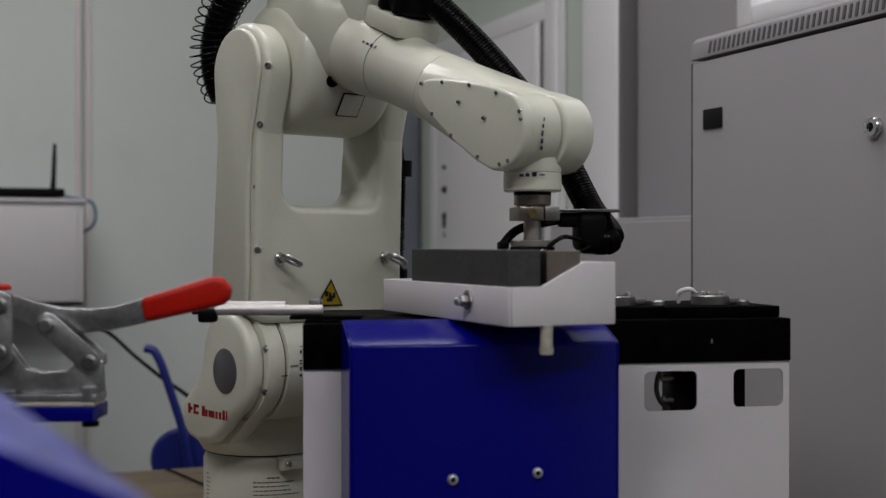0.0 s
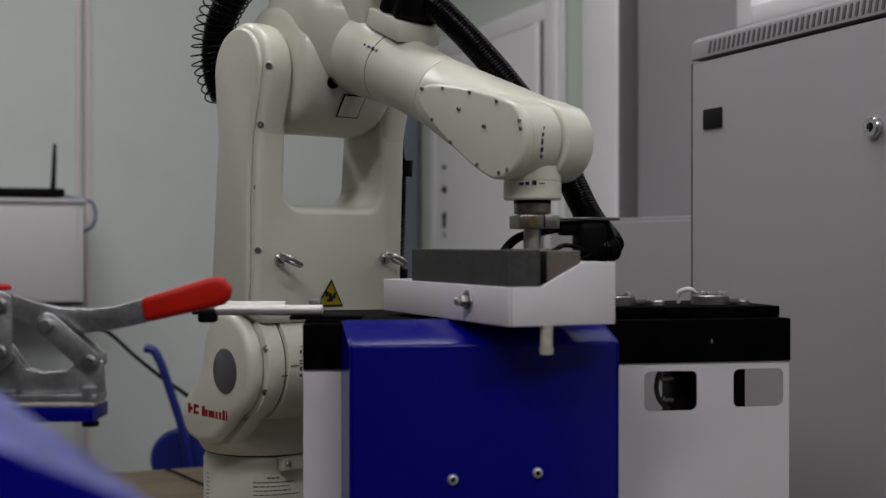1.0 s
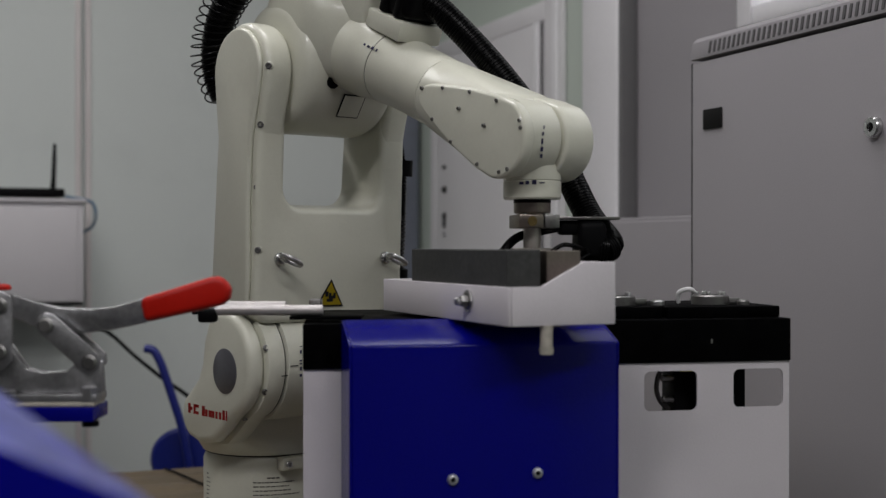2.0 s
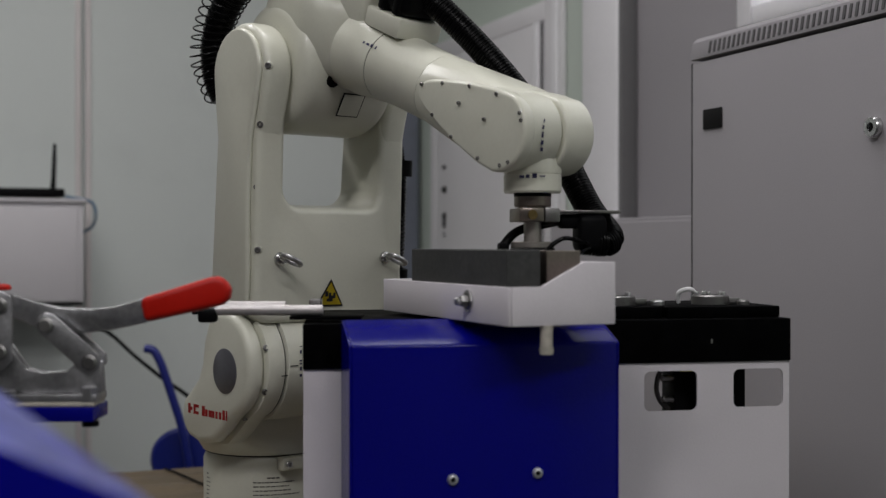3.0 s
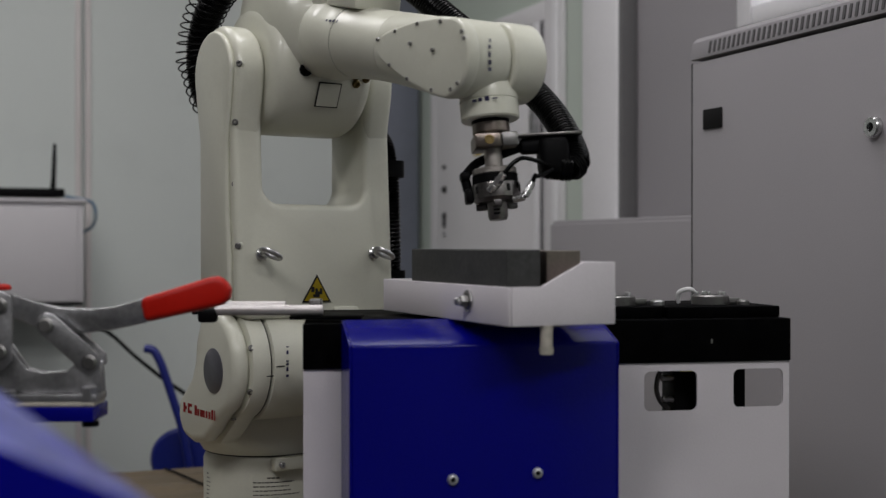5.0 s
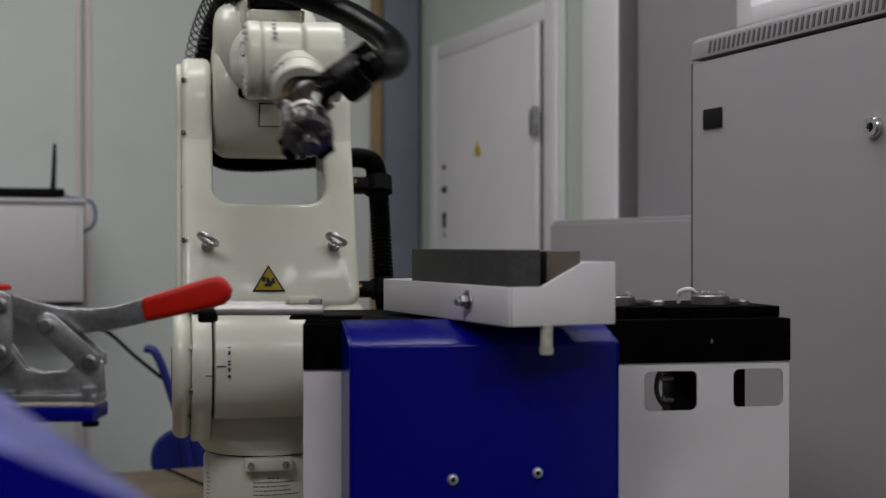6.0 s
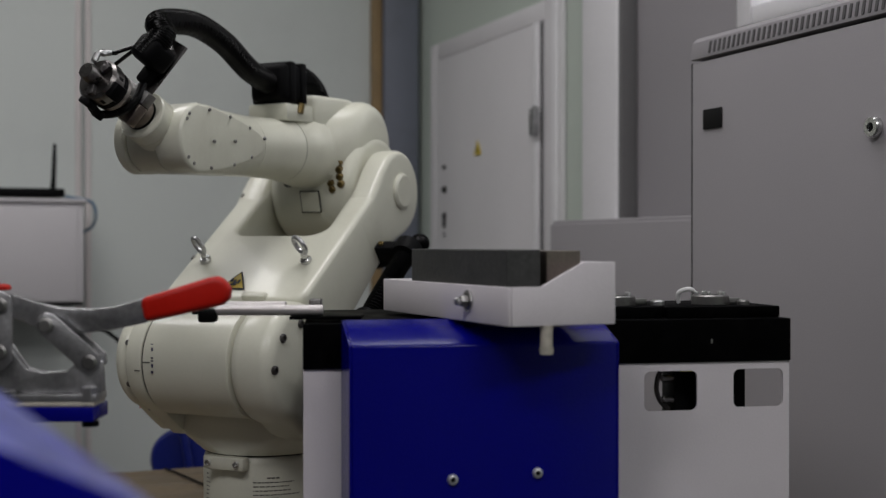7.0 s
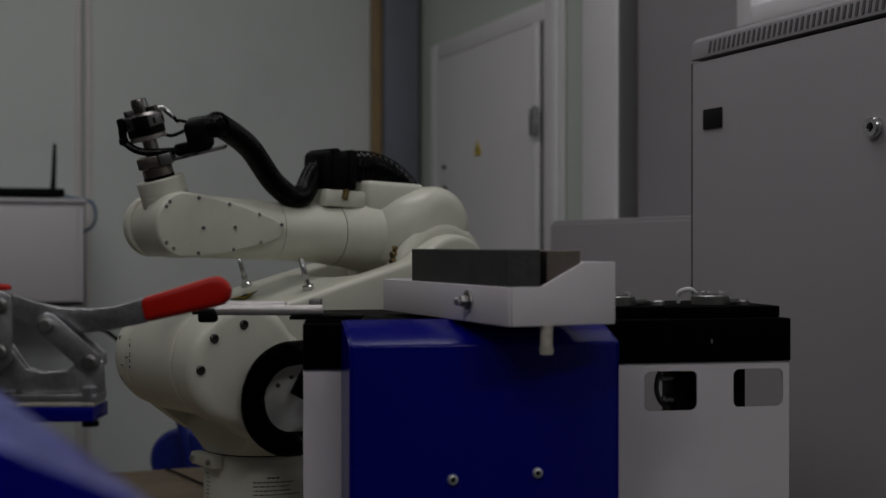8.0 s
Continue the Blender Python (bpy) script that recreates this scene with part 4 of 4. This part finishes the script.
    tri.faces.new([tri.verts.new(m @ Vector((x, y, 0.0016))) for x, y in ((-0.0185, -0.0135), (0.0185, -0.0135), (0, 0.0175))])
    bmesh.ops.solidify(tri, geom=tri.faces[:], thickness=0.0004)
    part("sign_field", tri, "yellow", sign)
    bars([(-0.009, -0.002, 0.005, 0.007), (-0.006, -0.009, 0.010, 0.004), (0.001, -0.005, 0.007, 0.004), (0.004, -0.001, 0.004, 0.004), (-0.003, -0.006, 0.004, 0.009)], "ink", sign, m @ Matrix.Translation((0, 0, 0.0016)), "sign_mark")
    # hose along the outer side
    run = spline([(0.160, 0.06, 0.045), (0.168, 0.03, 0.075), (0.168, 0.025, 0.12), (0.168, 0.025, 0.2), (0.168, 0.03, 0.27), (0.163, 0.05, 0.322), (0.12, 0.085, 0.342), (0.06, 0.10, 0.343), (0.0, 0.11, 0.342), (-0.05, 0.118, 0.348), (-0.075, 0.125, 0.365)], 280)
    part("cable_hose", tube(run, 0.0155, 14, 0.0028), "black_hose", p, "black corrugated cable hose", angle=20)
    for z in (0.11, 0.272):
        clip = part("hose_clamp", joined(moved(lathe([(0.021, -0.012), (0.021, 0.012)], 20), pose(0.168, 0.025, z)), box(0.1205, 0.166, 0.012, 0.040, z - 0.009, z + 0.009, 0.002)), "black_plastic", p, "black hose clamp")
        part("bolt", moved(cap_screw(0.004, 0.004), facing((0.13, 0.012, z), (0, -1, 0))), "brass", clip)
    return p


def fore_part(root):
    p = new("forearm")
    p.parent = root
    z = J5.z
    elbow = hull([q for r, x in ((0.068, 0.0765), (0.077, 0.0745), (0.0845, 0.069), (0.0885, 0.062), (0.090, 0.054)) for sx in (-x, x) for q in ring_points((sx, 0, 0), r, "X", 48)])
    part("elbow_drum", elbow, "robot", p, angle=25)
    neck = hull(ring_points((0, -0.100, z), 0.055, "Y", 48) + ring_points((0, -0.060, z), 0.062, "Y", 48) + ring_points((0, -0.01, z), 0.066, "Y", 40) +
                [q for r, x in ((0.036, 0.0745), (0.047, 0.0725), (0.056, 0.067), (0.062, 0.059), (0.065, 0.050)) for sx in (-x, x) for q in ring_points((sx, -0.004, z + 0.016), r, "X", 36)])
    part("elbow_housing", neck, "robot", p, angle=75)
    part("forearm_tube", moved(lathe([(0.055, 0.098), (0.0548, 0.120), (0.0525, 0.132), (0.0500, 0.142), (0.0485, 0.152), (0.0480, 0.1668), (0.0470, 0.167), (0.0470, 0.168), (0.0475, 0.1682), (0.0455, 0.185), (0.0440, 0.215), (0.0435, 0.255), (0.0432, 0.2713)], 56, "Y"), Matrix.Translation((0, 0, z))), "robot", p)
    part("joint_gap", moved(lathe([(0.0473, 0.1671), (0.0473, 0.1679)], 56, "Y"), Matrix.Translation((0, 0, z))), "joint", p)
    part("saddle", rounded(hull([(x, y, h) for x, y in ((-0.036, -0.125), (0.036, -0.125), (-0.044, -0.02), (0.044, -0.02)) for h in (z + 0.03, z + 0.0835)]), 0.008, 3), "robot", p)
    # forked end: two flat side plates that taper backwards, the drum turns between them
    yj = J5.y - 0.004
    part("joint_gap", moved(lathe([(0.0428, 0.2711), (0.0428, 0.2722)], 48, "Y"), Matrix.Translation((0, 0, z))), "joint", p)
    body = hull(ring_points((0, -0.2722, z), 0.0434, "Y", 48) + ring_points((-0.046, -0.398, z), 0.034, "X", 24) + ring_points((0.046, -0.398, z), 0.034, "X", 24) +
                ring_points((-0.040, -0.398, z), 0.0425, "X", 24) + ring_points((0.040, -0.398, z), 0.0425, "X", 24))
    part("forearm_casting", body, "robot", p, angle=40)
    for x0, x1, rr in ((-0.0520, -0.0350, 0.0445), (0.0120, 0.0560, 0.0455)):
        tail = [(-0.416, 0.0432), (-0.370, 0.0360), (-0.340, 0.0292), (-0.314, 0.0225), (-0.296, 0.0172), (-0.286, 0.0125), (-0.280, 0.0065), (-0.2785, 0.0)]
        prong = arc(yj, z, rr, 100, 260, 26) + [(y, z - w) for y, w in tail] + [(y, z + w) for y, w in tail[-2::-1]]
        bm = prism(prong, x0, x1, 0.0045, 4)
        for v in bm.verts:                    # the plate leans in towards its narrow end
            if abs(v.co.x) > 0.03:
                v.co.x *= 1 - 0.14 * min(1, max(0, (v.co.y + 0.40) / 0.12))
        part("prong", bm, "robot", p)
    for s in (-1, 1):
        for y, dz in ((-0.362, 0.0), (-0.4125, -0.003), (-0.284, 0.008), (-0.322, 0.021), (-0.372, 0.033), (-0.420, 0.039), (-0.463, 0.031), (-0.468, 0.024), (-0.318, -0.020), (-0.363, -0.032), (-0.418, -0.039), (-0.455, -0.034), (-0.466, -0.026)):
            if s < 0 and abs(dz) < 0.004:
                dz += 0.009
            lean = 1 - 0.14 * min(1, max(0, (y + 0.40) / 0.12))
            edge = 0.0016 if abs(dz) > 0.018 else 0.0
            screw(p, (s * ((0.0518 if s < 0 else 0.0558) * lean - edge), y, z + dz * 0.96), (s, 0, 0), 0.0024)
    # plugs, square plate and brass air ports below the elbow
    part("plug", moved(cap_screw(0.009, 0.004), facing((-0.034, -0.0892, 0.010), (0, -0.99, 0.05))), "black_plastic", p, "black plug")
    m = pose(0.004, -0.0875, -0.0195, 102.5, 0, 0)
    plate = holed_panel([(-0.0172, -0.0172), (0.0172, -0.0172), (0.0172, 0.0172), (-0.0172, 0.0172)], [[(-0.0160, -0.0160), (-0.0160, 0.0160), (0.0160, 0.0160), (0.0160, -0.0160)]], 0, 0.002, "XY")
    m = Matrix.Translation((0.0, -0.0005, -0.0015)) @ m
    part("plate_rim", moved(plate, m), "joint", p)
    part("cover_plate", moved(box(-0.0158, 0.0158, -0.0158, 0.0158, -0.004, 0.0030, 0.001), m), "robot", p)
    for k, (x, y, zz) in enumerate(((0.0442, -0.0900, -0.003), (0.0418, -0.0905, 0.0065), (0.0587, -0.0900, 0.005), (0.0560, -0.0890, 0.0163), (0.0540, -0.0870, 0.0275), (0.0530, -0.0865, 0.0375))):
        part("air_port", moved(lathe([(0.0056, -0.004), (0.0056, 0.003), (0.0048, 0.004), (0.0032, 0.004), (0.0032, 0.001)], 12), facing((x, y, zz), (0, -0.95, -0.3))), "brass", p, "brass air port")
    # joint label
    lab = Matrix.Translation((0, -0.155, z)) @ Matrix.Rotation(radians(-62), 4, "Y")
    m = lab @ pose(0, -0.004, 0.0483)
    bars([(-0.003, -0.02, 0.004, 0.003), (-0.003, -0.012, 0.004, 0.005), (-0.003, -0.004, 0.003, 0.006), (-0.003, 0.006, 0.003, 0.004)], "blue_ink", p, m, "joint_label")
    # box that carries the hose over the elbow
    part("hose_bracket", joined(box(-0.030, 0.032, -0.203, -0.142, z + 0.068, z + 0.124, 0.010, 3), box(-0.034, 0.036, -0.190, -0.176, z + 0.066, z + 0.127, 0.004), box(-0.034, 0.036, -0.160, -0.146, z + 0.066, z + 0.127, 0.004)), "black_plastic", p, "black hose bracket")
    part("bracket_foot", box(-0.034, 0.034, -0.200, -0.126, z + 0.040, z + 0.0655, 0.004), "robot", p)
    part("brass_stud", rod(0.005, (0.036, -0.168, z + 0.052), (0.037, -0.165, z + 0.066), 10), "brass", p)
    return p


def wrist_part(root):
    # tool points along -y
    p = new("wrist")
    p.parent = root
    part("wrist_drum", lathe([(0.040, -0.0345), (0.0432, -0.0335), (0.0438, -0.030), (0.0438, 0.008), (0.040, 0.0115)], 56, "X"), "robot", p)
    bars([(-0.003, -0.018, 0.004, 0.004), (-0.003, -0.011, 0.004, 0.005), (-0.003, -0.003, 0.003, 0.006), (-0.003, 0.006, 0.003, 0.004), (-0.002, 0.013, 0.002, 0.004)], "blue_ink", p, pose(-0.020, 0, 0) @ Matrix.Rotation(radians(8), 4, "X") @ pose(0, 0, 0.0440), "joint_label")
    x = AXIS6
    shift = Matrix.Translation((x, 0, 0))

    def turned(name, prof, material, parent, label="", seg=32):
        return part(name, moved(lathe(prof, seg, "Y"), shift), material, parent, label)
    turned("wrist_neck", [(0.028, 0.0), (0.028, 0.030), (0.0325, 0.040), (0.0325, 0.054), (0.0318, 0.0545), (0.0318, 0.0555), (0.0325, 0.056), (0.0325, 0.0735), (0.031, 0.0755)], "robot", p, seg=40)
    lab = Matrix.Translation((x, -0.048, 0)) @ Matrix.Rotation(radians(-48), 4, "Y") @ pose(0, 0, 0.0324)
    bars([(-0.012, -0.004, 0.005, 0.003), (-0.005, -0.004, 0.004, 0.004), (0.002, -0.004, 0.005, 0.005), (0.010, -0.003, 0.006, 0.0015)], "blue_ink", p, lab, "joint_label")
    neck = p
    p = new("tool")
    p.parent = root
    turned("flange_seal", [(0.021, 0.0755), (0.021, 0.0795)], "black_plastic", p, "black flange seal")
    turned("adapter", [(0.0208, 0.0795), (0.0208, 0.0895), (0.0195, 0.091), (0.016, 0.091), (0.016, 0.0925)], "warm_steel", p, "steel adapter")
    for k in range(4):
        q = radians(45 + 90 * k)
        part("bolt", rod(0.0028, (x + 0.0165 * math.cos(q), -0.0895, 0.0165 * math.sin(q)), (x + 0.0165 * math.cos(q), -0.0955, 0.0165 * math.sin(q)), 10), "steel", p)
    block = part("clamp_block", box(x - 0.021, x + 0.0225, -0.1078, -0.0925, -0.021, 0.0075, 0.0015), "warm_steel", p, "warm grey steel clamp block")
    part("clamp_jaw", box(x - 0.021, x + 0.0225, -0.1078, -0.0925, 0.0085, 0.026, 0.0015), "dull_steel", block)
    part("bolt", moved(lathe([(0.0055, 0), (0.0055, 0.0015), (0.0032, 0.0015), (0.0032, 0.0006)], 14), facing((x - 0.0211, -0.100, -0.006), (-1, 0, 0))), "brass", block)
    part("bolt", moved(cap_screw(0.004, 0.003), facing((x + 0.002, -0.100, 0.0262), (0, 0, 1))), "dark_steel", block)
    turned("shaft", [(0.0100, 0.1078), (0.0100, 0.1297)], "flange_steel", p)
    grip = turned("gripper", [(0.018, 0.1467), (0.0268, 0.1470), (0.0272, 0.1485), (0.0272, 0.163), (0.0235, 0.1668), (0.012, 0.1670)], "tool_steel", p, "round steel gripper with air fittings")
    turned("flange", [(0.0235, 0.1297), (0.0245, 0.1307), (0.0245, 0.1360), (0.0235, 0.1370)], "flange_steel", grip, "pale steel flange")
    turned("seal", [(0.0252, 0.1372), (0.0252, 0.1465)], "black_plastic", grip, "black seal band")
    for k in range(9):
        q = 2 * math.pi * (k + 0.3) / 9
        part("slot", moved(box(-0.0022, 0.0022, -0.158, -0.150, 0.0262, 0.0275, 0.0004, 1), shift @ Matrix.Rotation(q, 4, "Y")), "joint", grip)
    part("jaw", moved(lathe([(0.0112, 0.167), (0.0112, 0.182), (0.0095, 0.1862), (0.005, 0.1864)], 24, "Y"), shift), "tool_steel", grip)
    for k in range(3):
        part("finger", moved(box(-0.0045, 0.0045, -0.1735, -0.1665, 0.0115, 0.0245, 0.0012, 2), shift @ Matrix.Rotation(2 * math.pi * (k + 0.2) / 3, 4, "Y")), "dark_steel", grip)
    for yy in (-0.172, -0.176, -0.180):
        part("jaw_slot", box(x - 0.0115, x - 0.0102, yy - 0.0012, yy + 0.0012, -0.006, 0.001), "joint", grip)
    part("side_block", box(x - 0.004, x + 0.014, -0.166, -0.150, -0.034, -0.0255, 0.002), "black_plastic", grip)
    part("side_block", box(x + 0.024, x + 0.034, -0.164, -0.146, -0.010, 0.010, 0.002), "black_plastic", grip)
    for foot, knee, tip, over, end in (((-0.0242, -0.158, -0.0112), (-0.0290, -0.152, -0.0050), (-0.0355, -0.141, 0.0047), (-0.0366, -0.126, 0.0298), (-0.0150, -0.133, 0.062)),
                                       ((-0.0200, -0.1675, 0.0150), (-0.0258, -0.166, 0.0267), (-0.0258, -0.151, 0.0366), (-0.0240, -0.144, 0.0440), (-0.0150, -0.136, 0.062))):
        a, b, c, e, f = (Vector((x + q[0], q[1], q[2])) for q in (foot, knee, tip, over, end))
        fit = part("air_fitting", joined(rod(0.0042, a, b, 12, 0.0008), rod(0.0040, b, c, 12, 0.0008)), "steel", grip, "bright steel air fitting")
        part("collar", rod(0.0047, b.lerp(c, 0.3), b.lerp(c, 0.55), 6), "steel", fit)
        part("air_tube", tube(spline([c, c.lerp(e, 0.45) + Vector((-0.002, 0.004, 0)), e, f], 28), 0.0025, 8), "black_hose", grip, "thin black air tube")
    part("sensor", joined(rod(0.0055, (x + 0.006, -0.152, -0.0300), (x + 0.006, -0.137, -0.0325), 12, 0.001), box(x - 0.002, x + 0.013, -0.140, -0.131, -0.038, -0.027, 0.002)), "black_plastic", p, "black position sensor")
    part("sensor_cable", tube(spline([(x + 0.006, -0.134, -0.032), (x + 0.012, -0.122, -0.020), (x + 0.016, -0.115, -0.006), (x + 0.014, -0.111, 0.012), (x + 0.004, -0.107, 0.030), (x, -0.104, 0.046), (x, -0.106, 0.064)], 36), 0.0052, 10), "black_hose", p, "black sensor cable")
    arm = part("hose_arm", box(x - 0.015, x + 0.015, -0.098, -0.0945, 0.0263, 0.099, 0.001), "tool_steel", p, "flat steel hose arm")
    part("hose_holder", joined(box(x - 0.018, x + 0.018, -0.142, -0.0985, 0.050, 0.084, 0.009, 3), box(x - 0.008, x + 0.008, -0.115, -0.0985, 0.03, 0.066, 0.004)), "black_plastic", p, "black hose end holder")
    for ob in neck.children_recursive + p.children_recursive:          # seat the tool close to the wrist axis
        if ob.name.split(".")[0] not in ("wrist_drum", "joint_label"):
            ob.data.transform(Matrix.Translation((0, 0.008, 0)))
    return neck, p


root = thing("industrial_robot", ROBOT, "cream-white six-axis industrial robot on the wooden table", "robot")
base_part(root)
TURRET, ARM, FOREARM = turret_part(root), arm_part(root), fore_part(root)
WRIST, TOOLHEAD = wrist_part(root)


def hose_links(count, radius, length):
    """One corrugated link, repeated; each link is a rigid piece of the bending hose."""
    ribs = 3
    prof = [(radius * 0.92, -length * 0.62)]
    for k in range(ribs):
        c, w = length * ((k + 0.5) / ribs - 0.5), length / ribs
        prof += [(radius * 0.92, c - w * 0.40), (radius, c - w * 0.18), (radius, c + w * 0.18), (radius * 0.92, c + w * 0.40)]
    bm = lathe(prof + [(radius * 0.92, length * 0.62)], 16)
    me = finish(bm, "black_hose", "hose_link")
    out = []
    for k in range(count):
        ob = new("hose_link", me)
        ob.parent = root
        out.append(ob)
    return out


def curve_poses(ctrl, count):
    """Poses evenly along a Catmull-Rom curve through ctrl, z along the curve."""
    pts = spline(ctrl, 120)
    run = [0.0]
    for a, b in zip(pts, pts[1:]):
        run.append(run[-1] + (b - a).length)
    out, i = [], 0
    for k in range(count):
        s = run[-1] * (k + 0.5) / count
        while run[i + 1] < s:
            i += 1
        f = (s - run[i]) / (run[i + 1] - run[i])
        p = pts[i].lerp(pts[i + 1], f)
        a, b = pts[max(i - 1, 0)], pts[min(i + 2, len(pts) - 1)]
        out.append(Matrix.Translation(p) @ (b - a).to_track_quat("Z", "Y").to_matrix().to_4x4())
    return out


def bezier(p0, p1, p2, p3, n=14):
    return [(1 - u) ** 3 * p0 + 3 * (1 - u) ** 2 * u * p1 + 3 * (1 - u) * u * u * p2 + u ** 3 * p3 for u in [k / n for k in range(n + 1)]]


# the hose to the tool: four places that it passes, in the forearm's space, from the tool's holder to the bracket
HOSE_SHAPE = [(0.0, ((0.096, -0.466, -0.020), (0.088, -0.398, 0.030), (0.068, -0.331, 0.075), (0.039, -0.263, 0.116))),
              (3.0, ((0.096, -0.464, -0.019), (0.088, -0.396, 0.030), (0.068, -0.329, 0.075), (0.039, -0.262, 0.116))),
              (4.0, ((0.099, -0.438, -0.009), (0.087, -0.372, 0.029), (0.066, -0.308, 0.068), (0.039, -0.248, 0.109))),
              (4.7, ((0.099, -0.442, -0.004), (0.088, -0.376, 0.034), (0.067, -0.311, 0.072), (0.040, -0.249, 0.111))),
              (6.0, ((0.1075, -0.490, 0.058), (0.120, -0.420, 0.078), (0.104, -0.340, 0.100), (0.072, -0.260, 0.124))),
              (6.5, ((0.042, -0.480, 0.148), (0.060, -0.400, 0.158), (0.068, -0.320, 0.152), (0.045, -0.245, 0.140))),
              (7.0, ((0.039, -0.497, 0.195), (0.031, -0.419, 0.205), (0.024, -0.342, 0.191), (0.016, -0.269, 0.162))),
              (7.5, ((0.045, -0.441, 0.206), (0.035, -0.373, 0.203), (0.026, -0.310, 0.173), (0.016, -0.250, 0.134))),
              (8.0, ((0.048, -0.388, 0.196), (0.036, -0.334, 0.171), (0.029, -0.285, 0.123), (0.019, -0.236, 0.106)))]


def tool_hose(t):
    _, _, fore, _, head = joints(t)
    z = J5.z
    way = [fore @ Vector([angle([(s, row[k][i]) for s, row in HOSE_SHAPE], t) for i in range(3)]) for k in range(4)]
    seat = [head @ Vector((AXIS6, -0.121, 0.060)), head @ Vector((AXIS6, -0.119, 0.091))]
    return seat + way + [fore @ Vector((0.002, -0.196, z + 0.096)), fore @ Vector((0.0, -0.150, z + 0.098))]


def rear_hose(t):
    _, arm, fore, _, _ = joints(t)
    z = J5.z
    p0 = arm @ Vector((-0.072, 0.122, 0.36))
    p1 = arm @ Vector((-0.11, 0.17, 0.46))
    p3 = fore @ Vector((0.0, -0.138, z + 0.100))
    p2 = fore @ Vector((-0.068, 0.125, z + 0.15))
    return bezier(p0, p1, p2, p3)


TOOL_HOSE = hose_links(58, 0.0165, 0.0105)
REAR_HOSE = hose_links(40, 0.0205, 0.0115)
turn = [Vector((0.028 * math.cos(2 * math.pi * k / 24) - 0.006, 0.028 * math.sin(2 * math.pi * k / 24), 0.005 * math.cos(2 * math.pi * k / 24) + 0.011 * (k / 24 - 0.5))) for k in range(25)]
coil_mesh = finish(tube(turn, 0.0012, 6), "black_hose", "guard_coil")
for link in REAR_HOSE:
    new("guard_coil", coil_mesh).parent = link


def motions():
    times = [k / 10 for k in range(81)]
    chain = [joints(t) for t in times]
    for ob, k in ((TURRET, 0), (ARM, 1), (FOREARM, 2), (WRIST, 3), (TOOLHEAD, 4)):
        walk(ob, [(t, c[k]) for t, c in zip(times, chain)])
    for links, shape in ((TOOL_HOSE, tool_hose), (REAR_HOSE, rear_hose)):
        rows = [curve_poses(shape(t), len(links)) for t in times]
        for k, ob in enumerate(links):
            walk(ob, [(t, row[k]) for t, row in zip(times, rows)])


motions()
